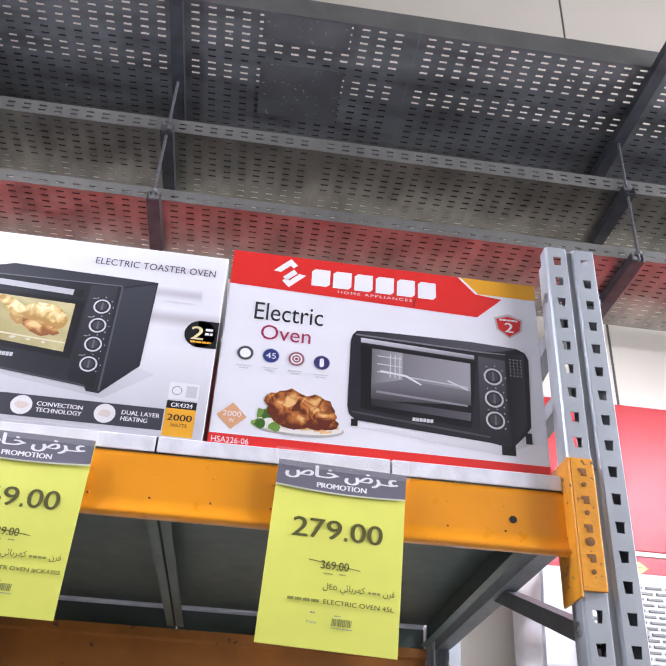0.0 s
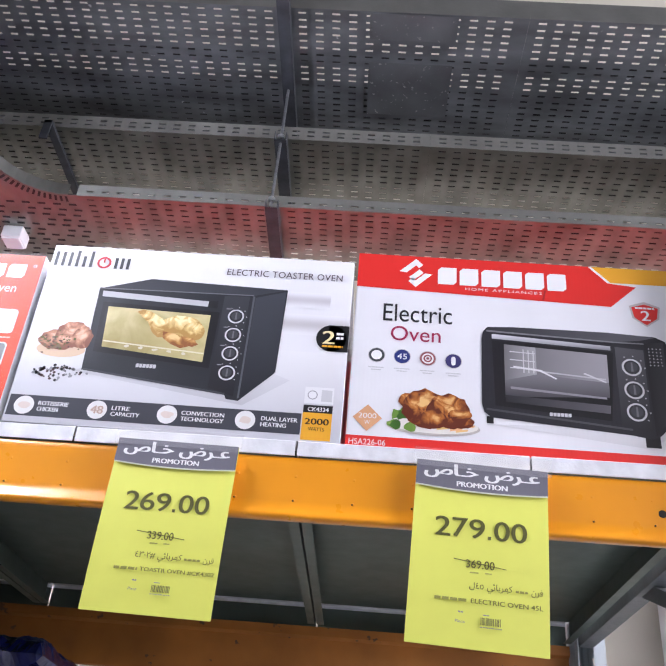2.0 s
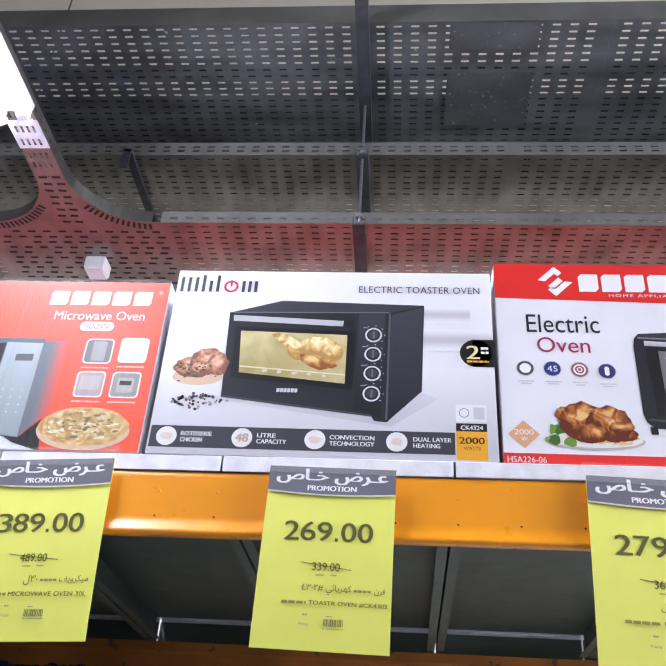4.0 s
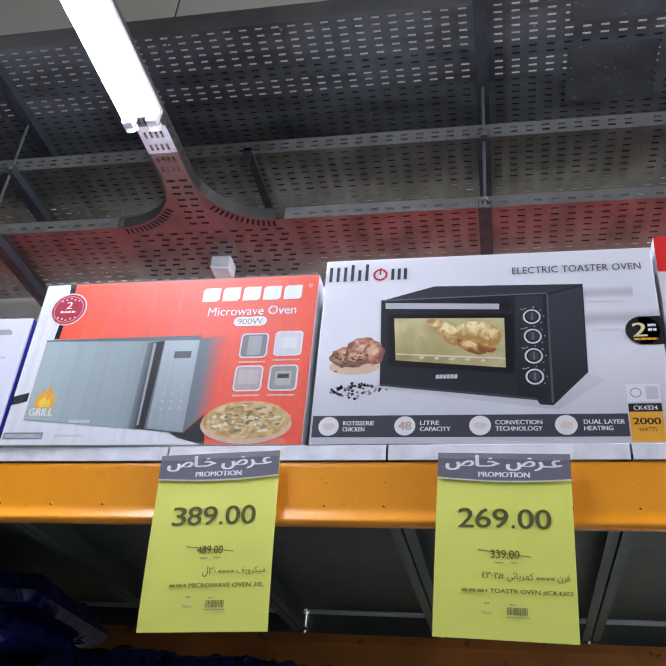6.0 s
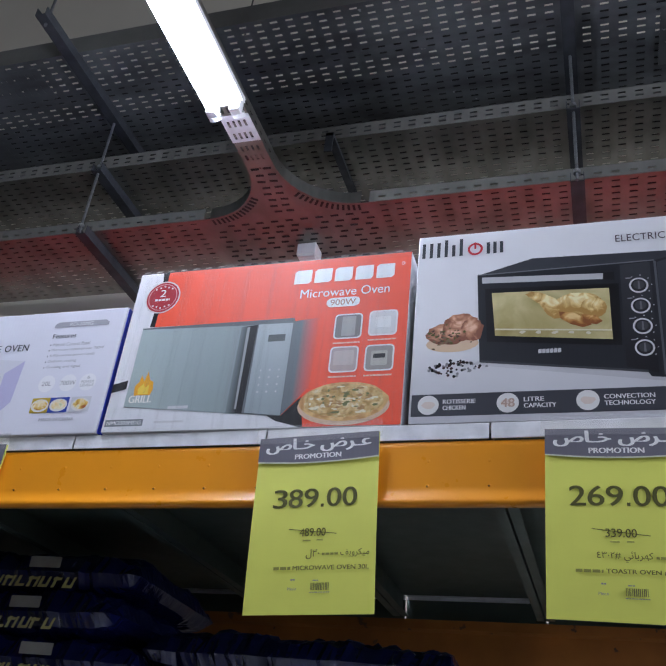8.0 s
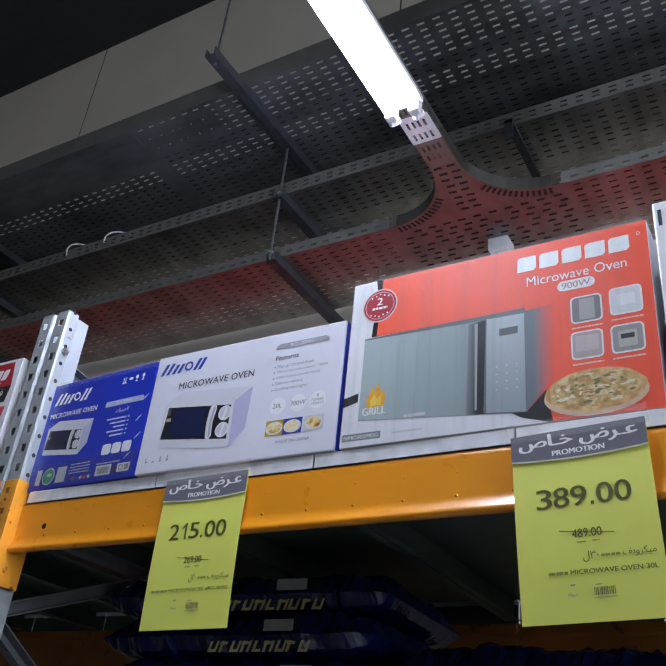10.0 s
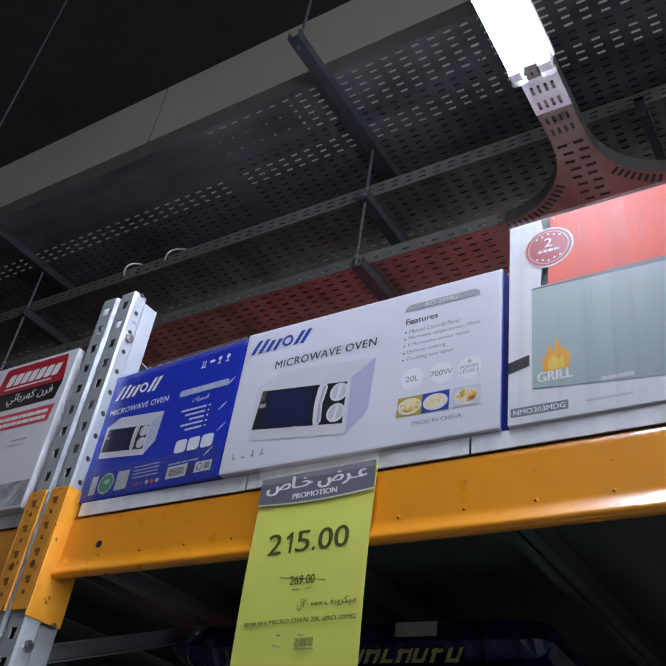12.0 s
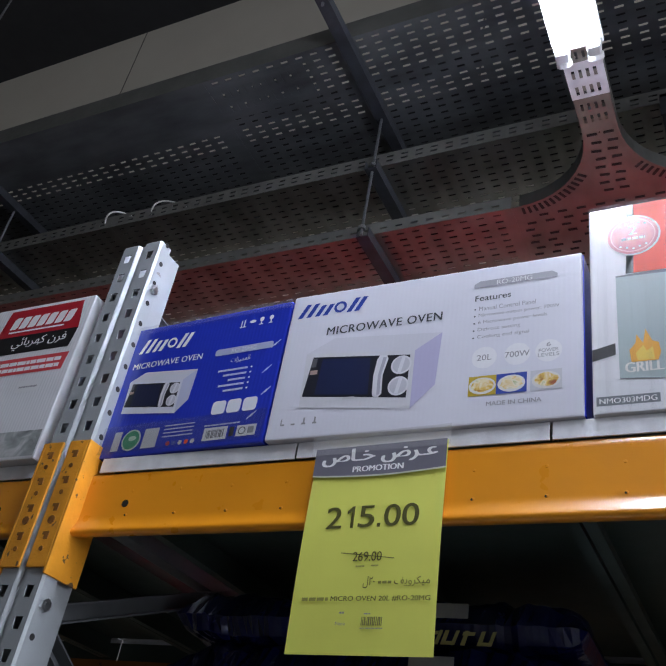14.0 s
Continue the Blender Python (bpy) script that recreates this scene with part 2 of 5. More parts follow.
DISH = food("printed_dish", [(0.3, (0.35, 0.1, 0.03)), (0.45, (0.72, 0.5, 0.1)), (0.6, (0.85, 0.78, 0.6)), (0.75, (0.35, 0.4, 0.1))], 70.0)
LIT_GLASS = food("printed_lit_window", [(0.3, (0.36, 0.29, 0.1)), (0.5, (0.5, 0.43, 0.2)), (0.7, (0.68, 0.6, 0.32))], 11.0)


# ---- building helpers ----
def part(name, bm, material, parent=None, label="", smooth=False):
    me = bpy.data.meshes.new(name)
    bm.normal_update()
    bm.to_mesh(me)
    bm.free()
    for m in (material if isinstance(material, (list, tuple)) else [material]):
        me.materials.append(m)
    if smooth:
        for p in me.polygons:
            p.use_smooth = True
    ob = new(name, me)
    if parent:
        ob.parent = parent
    if label:
        ob["label"] = label
    return ob


def empty(name, m=None, label="", category="", group="", kind=""):
    ob = new(name)
    ob.empty_display_size = 0.1
    if m is not None:
        ob.matrix_basis = m
    return tagged(ob, label, category, group, kind)


def add_box(bm, a, b, bevel=0.0, mat=0):
    made = bmesh.ops.create_cube(bm, size=1, matrix=Matrix.LocRotScale([(p + q) / 2 for p, q in zip(a, b)], None, [abs(q - p) for p, q in zip(a, b)]))
    verts = made["verts"]
    faces = {f for v in verts for f in v.link_faces}
    for f in faces:
        f.material_index = mat
    if bevel:
        edges = {e for v in verts for e in v.link_edges}
        bmesh.ops.bevel(bm, geom=list(edges), offset=bevel, segments=2, affect="EDGES", profile=0.6)
    return bm


def boxed(a, b, bevel=0.0):
    return add_box(bmesh.new(), a, b, bevel)


def add_cyl(bm, p, q, r, seg=12, r2=None):
    p, q = Vector(p), Vector(q)
    d = q - p
    m = Matrix.Translation((p + q) / 2) @ d.to_track_quat("Z", "Y").to_matrix().to_4x4()
    bmesh.ops.create_cone(bm, cap_ends=True, segments=seg, radius1=r, radius2=r if r2 is None else r2, depth=d.length, matrix=m)
    return bm


def extrude_profile(profile, x0, x1):
    """A closed (y, z) outline drawn along x."""
    bm = bmesh.new()
    a = [bm.verts.new((x0, y, z)) for y, z in profile]
    b = [bm.verts.new((x1, y, z)) for y, z in profile]
    n = len(profile)
    for i in range(n):
        bm.faces.new((a[i], a[(i + 1) % n], b[(i + 1) % n], b[i]))
    bm.faces.new(a[::-1])
    bm.faces.new(b)
    bmesh.ops.recalc_face_normals(bm, faces=bm.faces)
    return bm


def perforated(origin, u, v, length, rows, width, pitch, hole, stagger=0.0, margin=0.03):
    """A thin sheet from origin, along u (length) and v (width), with slots hole = (along u, across v) in the rows given as distances along v."""
    bm = bmesh.new()
    o, u, v = Vector(origin), Vector(u), Vector(v)

    def quad(a0, a1, b0, b1):
        if a1 - a0 < 1e-5 or b1 - b0 < 1e-5:
            return
        bm.faces.new([bm.verts.new(o + u * a + v * b) for a, b in ((a0, b0), (a1, b0), (a1, b1), (a0, b1))])

    at = 0.0
    for i, r in enumerate(sorted(rows)):
        quad(0, length, at, r - hole[1] / 2)
        start = margin + (stagger * pitch if i % 2 else 0.0)
        last = 0.0
        x = start
        while x + hole[0] < length - margin * 0.5:
            quad(last, x, r - hole[1] / 2, r + hole[1] / 2)
            last = x + hole[0]
            x += pitch
        quad(last, length, r - hole[1] / 2, r + hole[1] / 2)
        at = r + hole[1] / 2
    quad(0, length, at, width)
    return bm


def join(bm, other):
    me = bpy.data.meshes.new("tmp")
    other.to_mesh(me)
    other.free()
    bm.from_mesh(me)
    bpy.data.meshes.remove(me)
    return bm


def thicken(ob, t, offset=0.0):
    md = ob.modifiers.new("thickness", "SOLIDIFY")
    md.thickness, md.offset = t, offset
    return ob


# ---- lettering and flat print on a front that faces -y ----
def glyphs(body, spacing=1.0):
    cu = bpy.data.curves.new("lettering", "FONT")
    cu.body, cu.resolution_u, cu.space_character = body, 5 if len(body) < 9 else 3, spacing
    ob = bpy.data.objects.new("lettering", cu)
    scene.collection.objects.link(ob)
    bpy.context.view_layer.update()
    me = bpy.data.meshes.new_from_object(ob.evaluated_get(bpy.context.evaluated_depsgraph_get()))
    bpy.data.objects.remove(ob)
    bpy.data.curves.remove(cu)
    return me


class Print:
    """Flat print in millimetres from the lower left corner of a front, layer by layer, gathered into named parts."""

    def __init__(self, thing, y=0.0, step=0.00016):
        self.thing, self.y, self.step, self.parts, self.level = thing, y, step, {}, 1

    def _part(self, name, material):
        bm, mats = self.parts.setdefault(name, (bmesh.new(), []))
        if material not in mats:
            mats.append(material)
        return bm, mats.index(material)

    def poly(self, name, pts, material, layer=1):
        bm, i = self._part(name, material)
        f = bm.faces.new([bm.verts.new((x / 1000, self.y - layer * self.step, z / 1000)) for x, z in pts])
        f.normal_update()
        if f.normal.y > 0:
            f.normal_flip()
        f.material_index = i

    def rect(self, name, x0, z0, x1, z1, material, layer=1, r=0.0):
        if r <= 0:
            return self.poly(name, [(x0, z0), (x1, z0), (x1, z1), (x0, z1)], material, layer)
        pts = []
        for cx, cz, a in ((x1 - r, z0 + r, -90), (x1 - r, z1 - r, 0), (x0 + r, z1 - r, 90), (x0 + r, z0 + r, 180)):
            pts += [(cx + r * math.cos(radians(a + d)), cz + r * math.sin(radians(a + d))) for d in (0, 30, 60, 90)]
        self.poly(name, pts, material, layer)

    def disc(self, name, x, z, rx, material, layer=1, rz=None, n=24, rough=0.0, seed=0):
        rnd = random.Random(seed)
        rz = rx if rz is None else rz
        pts = []
        for k in range(n):
            s = 1 + rough * (rnd.random() - 0.5)
            pts.append((x + rx * s * math.cos(2 * math.pi * k / n), z + rz * s * math.sin(2 * math.pi * k / n)))
        self.poly(name, pts, material, layer)

    def ring(self, name, x, z, r, w, material, layer=1, n=24):
        bm, i = self._part(name, material)
        y = self.y - layer * self.step
        inner = [bm.verts.new(((x + (r - w) * math.cos(2 * math.pi * k / n)) / 1000, y, (z + (r - w) * math.sin(2 * math.pi * k / n)) / 1000)) for k in range(n)]
        outer = [bm.verts.new(((x + r * math.cos(2 * math.pi * k / n)) / 1000, y, (z + r * math.sin(2 * math.pi * k / n)) / 1000)) for k in range(n)]
        for k in range(n):
            f = bm.faces.new((inner[k], outer[k], outer[(k + 1) % n], inner[(k + 1) % n]))
            f.normal_update()
            if f.normal.y > 0:
                f.normal_flip()
            f.material_index = i

    def text(self, name, body, x0, z0, x1, z1, material, layer=2, bold=0.0, spacing=1.0, slant=0.0):
        """Letters stretched to fill the box; bold thickens them by a second, shifted copy."""
        me = glyphs(body, spacing)
        if not me.vertices:
            return
        xs, zs = [v.co.x for v in me.vertices], [v.co.y for v in me.vertices]
        sx, sz = (x1 - x0) / max(1e-6, max(xs) - min(xs)), (z1 - z0) / max(1e-6, max(zs) - min(zs))
        bm, i = self._part(name, material)
        shifts = [0.0] if not bold else [-bold, 0.0, bold]
        for k, dx in enumerate(shifts):
            y = self.y - (layer + 0.12 * k) * self.step
            vs = [bm.verts.new(((x0 + (v.co.x - min(xs)) * sx + dx + slant * (v.co.y - min(zs)) * sz) / 1000, y, (z0 + (v.co.y - min(zs)) * sz) / 1000)) for v in me.vertices]
            for p in me.polygons:
                try:
                    f = bm.faces.new([vs[j] for j in p.vertices])
                    f.material_index = i
                except ValueError:
                    pass
        bpy.data.meshes.remove(me)

    def digits(self, name, body, x0, z0, x1, z1, material, layer=2, bold=0.0):
        """Each figure of a price as a part of its own, set in one line."""
        widths = [{"1": 0.86, ".": 0.45}.get(c, 1.0) for c in body]
        step, x = (x1 - x0) / sum(widths), x0
        for k, (c, wd) in enumerate(zip(body, widths)):
            a, b = x + 0.06 * step, x + (wd - 0.06) * step
            if c == ".":
                self.rect(f"{name}#{k}", x + 0.14 * step, z0, x + 0.32 * step, z0 + 0.17 * (z1 - z0), material, layer)
            elif c == "1":
                h, m = z1 - z0, x + 0.5 * step
                self.poly(f"{name}#{k}", [(m - 0.02 * step, z0), (m + 0.15 * step, z0), (m + 0.15 * step, z1), (m + 0.02 * step, z1), (m - 0.26 * step, z1 - 0.22 * h), (m - 0.26 * step, z1 - 0.36 * h), (m - 0.02 * step, z1 - 0.25 * h)], material, layer)
            else:
                self.text(f"{name}#{k}", c, a, z0, b, z1, material, layer, bold)
            x += wd * step

    def bars(self, name, x0, z0, x1, h, material, layer=2, seed=1, gap=1.2):
        """A line of writing too small to read, as bars the length of its words."""
        rnd = random.Random(seed)
        x = x0
        while x < x1 - 1:
            w = min(x1 - x, rnd.uniform(3.5, 11) * max(0.6, h / 4))
            self.rect(name, x, z0, x + w, z0 + h, material, layer)
            x += w + gap * max(0.6, h / 4)

    def finish(self, labels=None):
        """Makes the parts. name#key: one of several alike parts; part/sub: a sub-part."""
        made = {}
        for key in sorted(self.parts, key=lambda k: k.count("/")):
            bm, mats = self.parts[key]
            name = key.split("/")[-1].split("#")[0]
            owner = made.get(key.rsplit("/", 1)[0], self.thing) if "/" in key else self.thing
            made[key] = part(name, bm, mats, owner, (labels or {}).get(name, ""))
        self.parts = {}


def mark_blocks(pr, name, x0, z0, x1, z1, n, material, layer=3, slant=0.0, gap=0.14):
    """A maker's wordmark as a row of plain blocks."""
    w, sh = (x1 - x0) / n, slant * (z1 - z0)
    for k in range(n):
        a, b = x0 + k * w, x0 + (k + 1 - gap) * w
        c = (z1 - z0) * 0.16
        pr.poly(f"{name}#{k}", [(a, z0), (b - c, z0), (b, z0 + c), (b + sh, z1), (a + c + sh, z1), (a + sh, z1 - c)], material, layer)


# ---- the hall ----
WALL_Y = 1.326


def build_hall():
    wall = part("wall_back", boxed((-9, WALL_Y + 0.012, 0), (7, WALL_Y + 0.2, 6.03)), SEAM)
    tagged(wall, "cream sandwich-panel wall behind the rack with dark seams", "wall", kind="structure")
    edges = (-9.0, -7.5, -4.345, -2.02, 1.305, 4.55, 7.0)
    for a, b in zip(edges, edges[1:]):
        part("panel", boxed((a + 0.005, WALL_Y, 0.0), (b - 0.005, WALL_Y + 0.014, 6.03), 0.002), CREAM, wall)
    for e in edges[1:-1]:
        part("seam", boxed((e - 0.0056, WALL_Y + 0.0012, 0.0), (e + 0.0056, WALL_Y + 0.012, 6.03)), SEAM, wall, "dark panel seam")
    tagged(part("wall_left", boxed((-9.2, -5, 0), (-9, WALL_Y + 0.2, 6.03)), CREAM), "plain cream end wall", "wall", kind="structure")
    bm = boxed((7, -5, 4.85), (7.2, WALL_Y + 0.2, 6.03))
    add_box(bm, (7, 0.25, 0), (7.2, WALL_Y + 0.2, 4.85))
    add_box(bm, (7, -5, 0), (7.2, -4.45, 4.85))
    tagged(part("wall_right", bm, CREAM), "plain cream end wall with a glazed entrance opening", "wall", kind="structure")
    tagged(part("wall_front", boxed((-9.2, -5.2, 0), (7.2, -5, 6.03)), painted("shaded_grey_wall", (0.25, 0.245, 0.235), 0.6)), "plain grey wall across the aisle", "wall", kind="structure")
    tagged(part("floor", boxed((-9.2, -5.2, -0.1), (7.2, WALL_Y + 0.2, 0)), FLOOR), "grey polished shop floor", "floor", kind="structure")
    bm = boxed((-9.2, -5.2, 6.03), (7.2, WALL_Y + 0.2, 6.18))
    tagged(part("ceiling", bm, CEIL), "plain dark metal roof sheet", "ceiling", kind="structure")
    # red signage band on the wall
    band = empty("wall_sign", pose(0, WALL_Y, 2.375), "long red wall band with a gold leaf border", "sign")
    part("red_board", boxed((-8.5, -0.012, 0.1), (6.5, -0.001, 0.655), 0.002), RED_WALL, band)
    part("border", boxed((-8.5, -0.012, 0.0), (6.5, -0.001, 0.078), 0.002), RED_DARK, band, "dark red border strip")
    part("pale_line", boxed((-8.5, -0.014, 0.08), (6.5, -0.002, 0.096)), ink((0.72, 0.5, 0.46)), band)
    pr = Print(band, -0.0125, 0.0006)
    for k in range(9):
        cx = (1.28 + (k - 2) * 0.19) * 1000
        pr.poly(f"leaf#{k}", [(cx - 45, 38), (cx - 22, 58), (cx + 8, 60), (cx + 40, 40), (cx + 10, 20), (cx - 20, 18)], GOLD, 1)
        pr.poly(f"leaf#{k}", [(cx - 40, 37), (cx + 55, 41), (cx + 55, 43), (cx - 40, 40)], RED_DARK, 2)
    pr.finish()


def build_cooler():
    """White wall-mounted air cooler with a louvred face."""
    c = empty("air_cooler", pose(0.834, WALL_Y - 0.02, 1.993), "white plastic wall air cooler with a brick-pattern louvred grille", "air cooler")
    bm = bmesh.new()
    prof = [(0.0, 0.0), (0.0, 0.34), (-0.03, 0.345), (-0.26, 0.315), (-0.28, 0.3), (-0.25, 0.03), (-0.23, 0.0)]
    bm = extrude_profile(prof, 0.0, 1.1)
    bmesh.ops.bevel(bm, geom=list(bm.edges), offset=0.008, segments=2, affect="EDGES")
    part("body", bm, WHITE_PL, c, smooth=False)
    part("grille_recess", boxed((0.12, -0.284, 0.05), (1.02, -0.268, 0.285), 0.002), LOUVRE, c)
    slot_paint = painted("grey_slots", (0.2, 0.2, 0.19), 0.7)
    first = None
    for r in range(13):
        z, x = 0.062 + r * 0.0166, 0.135 + (0.03 if r % 2 else 0.0)
        while x + 0.05 < 1.01:
            if first is None:
                first = part("louvre_slot", boxed((0, -0.288, 0), (0.048, -0.2835, 0.007)), slot_paint, c)
                ob = first
            else:
                ob = new("louvre_slot", first.data)
                ob.parent = c
            ob.matrix_basis = pose(x, 0, z)
            x += 0.06
    part("bracket", boxed((0.05, -0.2, -0.03), (0.1, 0.02, 0.002), 0.004), STRUT, c)
    part("bracket", boxed((0.95, -0.2, -0.03), (1.0, 0.02, 0.002), 0.004), STRUT, c)


# ---- cable trays over the rack ----
X0, X1 = -6.6, 3.4


def bowed(bm, y0, depth):
    """Presses shallow lengthwise waves into a sheet."""
    for v in bm.verts:
        v.co.z += depth * math.sin((v.co.y - y0) / 0.25 * 2 * math.pi)
    return bm


def tray(name, y0, y1, z, lip, rows, mat, label, pitch=0.0515, hole=(0.024, 0.0062), ends=((X0, X1),), lip_rows=(0.018,), lip_mat=None, bow=0.0):
    """rows: the distances of the slot rows from the front edge, one list for each stretch in ends."""
    t = empty(name, pose(0, 0, z), label, "cable tray", "stacked cable trays")
    for i, (a, b) in enumerate(ends):
        n = max(1, round((b - a) / 3.0))
        for k in range(n):
            xa, xb = a + (b - a) * k / n, a + (b - a) * (k + 1) / n - 0.0004
            bm = perforated((xa, y0, 0), (1, 0, 0), (0, 1, 0), xb - xa, rows[i], y1 - y0, pitch, hole)
            thicken(part("bottom_sheet", bowed(bm, y0, bow), mat, t), 0.0015, 0)
            bm = perforated((xa, y0, 0), (1, 0, 0), (0, 0, 1), xb - xa, lip_rows, lip, pitch, (0.024, 0.0066))
            join(bm, perforated((xa, y0, lip), (1, 0, 0), (0, 1, 0), xb - xa, (), 0.012, pitch, hole))
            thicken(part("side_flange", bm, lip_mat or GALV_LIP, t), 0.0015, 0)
            bm = perforated((xa, y1, 0), (1, 0, 0), (0, 0, 1), xb - xa, lip_rows, lip, pitch, (0.024, 0.0066))
            thicken(part("side_flange", bm, GALV, t), 0.0015, 0)
    return t


def rows_between(a, b, n):
    return [a + (b - a) * k / (n - 1) for k in range(n)]


def build_trays():
    close = [0.02 + 0.0285 * k for k in range(13)]
    low = tray("cable_tray", 0.782, 1.172, 3.288, 0.046, (close, close), GALV,
               "galvanised perforated cable tray with a tee branch, lowest of three", ends=((X0, -1.68), (-1.09, X1)))
    tray("cable_tray", 0.7545, 1.161, 3.564, 0.057, ([0.021 + 0.0285 * k for k in range(14)],), GALV, "galvanised perforated cable tray, middle of three", lip_rows=(0.018, 0.038))
    wide = [0.018 + 0.0275 * k for k in range(26)]
    top = tray("cable_tray", 0.425, 1.172, 3.82, 0.085, (wide[8:], wide), GALV_TOP,
               "wide galvanised perforated cable tray with white stains, uppermost", pitch=0.0555, hole=(0.026, 0.0078), ends=((X0, -2.7), (-2.7, X1)), lip_rows=(), lip_mat=GALV_LIP, bow=0.0016)
    # joint plates under the uppermost tray
    bm = perforated((-2.68, 0.455, -0.004), (0, 1, 0), (1, 0, 0), 0.15, rows_between(0.03, 0.33, 11), 0.36, 0.062, (0.036, 0.009), margin=0.02)
    thicken(part("joint_plate", bm, GALV_TOP, top, "overlapping plate with cross slots"), 0.0015, 0)
    for ya, yb in ((0.43, 0.53), (0.625, 0.86)):
        part("joint_plate", boxed((-0.16, ya, -0.0048), (0.125, yb, -0.0036)), GALV_STAIN, top, "plate spattered with white paint")
    # tee piece: a flat sheet with two rounded shoulders and a narrow branch towards the aisle
    r, cx, half = 0.225, -1.388, 0.044
    y_front, y_back = 0.782, 1.172
    bm = bmesh.new()
    outline = [(-1.68, y_back), (-1.68, y_front)]
    steps = 10
    left = [(cx - half - r + r * math.sin(a), y_front - r + r * math.cos(a)) for a in [math.pi / 2 * k / steps for k in range(steps + 1)]]
    right = [(cx + half + r - r * math.sin(a), y_front - r + r * math.cos(a)) for a in [math.pi / 2 * k / steps for k in range(steps, -1, -1)]]
    for pts in (left, right):
        for (xa, ya), (xb, yb) in zip(pts, pts[1:]):
            bm.faces.new([bm.verts.new(p) for p in ((xa, ya, 0), (xb, yb, 0), (xb, yb, 0.045), (xa, ya, 0.045))])
    bmesh.ops.remove_doubles(bm, verts=bm.verts, dist=1e-5)
    flange = part("curved_flange", bm, GALV, low)
    thicken(flange, 0.002, 0)
    bm = bmesh.new()
    pts = [(-1.68, y_back), (-1.68, y_front)] + left + right + [(-1.09, y_front), (-1.09, y_back)]
    bm.faces.new([bm.verts.new((x, y, 0.0)) for x, y in pts])
    bmesh.ops.triangulate(bm, faces=list(bm.faces))
    thicken(part("tee_sheet", bm, GALV, low), 0.0015, 0)
    slot = bpy.data.meshes.new("tee_slot")
    bm = boxed((-0.013, -0.004, -0.0005), (0.013, 0.004, 0.0005))
    bm.to_mesh(slot)
    bm.free()
    slot.materials.append(HOLE)
    spots = [pose(-1.65 + i * 0.0535 + 0.012 * (j % 2), 0.83 + j * 0.0285, -0.0017) for i in range(11) for j in range(12) if (i * 5 + j * 3) % 11]
    spots += [pose(cx + dx + 0.006 * (j % 2), 0.57 + j * 0.03, -0.0017, 0, 0, 4 * (j % 3)) for j in range(8) for dx in (-0.022, 0.02)]
    for side in (-1, 1):
        for k in range(13):
            a, rr = 2 + k * 4.2, r + 0.02
            spots.append(pose(cx + side * (half + r) - side * rr * math.sin(radians(a)), y_front - r + rr * math.cos(radians(a)), -0.0017, 0, 0, side * a + 90))
    for m in spots:
        ob = new("tee_slot", slot)
        ob.parent = low
        ob.matrix_basis = m
    # branch
    bm = perforated((cx - half, y_front - r, 0), (0, -1, 0), (1, 0, 0), 2.6, rows_between(0.016, 0.068, 4), 2 * half, 0.04, (0.022, 0.007))
    for s in (-half, half):
        join(bm, perforated((cx + s, y_front - r, 0), (0, -1, 0), (0, 0, 1), 2.6, (0.02,), 0.045, 0.04, (0.02, 0.007)))
    thicken(part("branch", bm, GALV, low), 0.0015, 0)
    bm = perforated((cx - half - 0.002, y_front - r - 0.112, -0.002), (0, -1, 0), (1, 0, 0), 0.11, rows_between(0.018, 0.07, 4), 2 * half + 0.004, 0.05, (0.026, 0.008), margin=0.012)
    thicken(part("coupler", bm, ZINC, low, "brighter zinc coupler plate"), 0.0015, 0)
    # bars that carry the trays, with rods up to the roof
    first = None
    for x in (-5.59, -3.87, -2.14, -0.4375, 1.149, 2.86):
        h = empty("tray_hanger", pose(x, 0, 3.25), "dark steel strut trapeze hanger with threaded rods", "hanger", "tray hangers")
        for z, ya, yb in ((0.0, 0.745, 1.324), (0.276, 0.72, 1.324), (0.532, 0.225, 1.324)):
            bm = extrude_channel(ya, yb, z)
            part("strut", bm, STRUT, h)
        for y, za, zb in ((0.738, 0.0, 0.566), (0.262, 0.52, 2.79)):
            part("rod", add_cyl(bmesh.new(), (0, y, za), (0, y, zb), 0.005, 8), ROD, h)
        for y, z in ((0.738, 0.03), (0.738, 0.305), (0.262, 0.575)):
            part("nut", add_cyl(bmesh.new(), (0, y, z - 0.006), (0, y, z + 0.006), 0.012, 6), STEEL, h)
    s = empty("tray_strap", pose(-1.235, 0.72, 3.497), "dark flat steel strap under the middle tray", "strap")
    part("bar", boxed((-0.014, 0.0, 0.05), (0.014, 0.42, 0.064), 0.001), STRUT, s)
    part("bar", boxed((-0.014, 0.0, -0.02), (0.014, 0.006, 0.064), 0.001), STRUT, s)
    j = empty("junction_box", pose(-1.36, 0.99, 3.288), "small white plastic junction box under the lowest tray", "junction box")
    part("body", boxed((-0.035, -0.03, -0.05), (0.035, 0.04, -0.002), 0.004), WHITE_PL, j)
    part("lid", boxed((-0.031, -0.026, -0.056), (0.031, 0.036, -0.05), 0.002), WHITE_PL, j)
    rnd = random.Random(21)
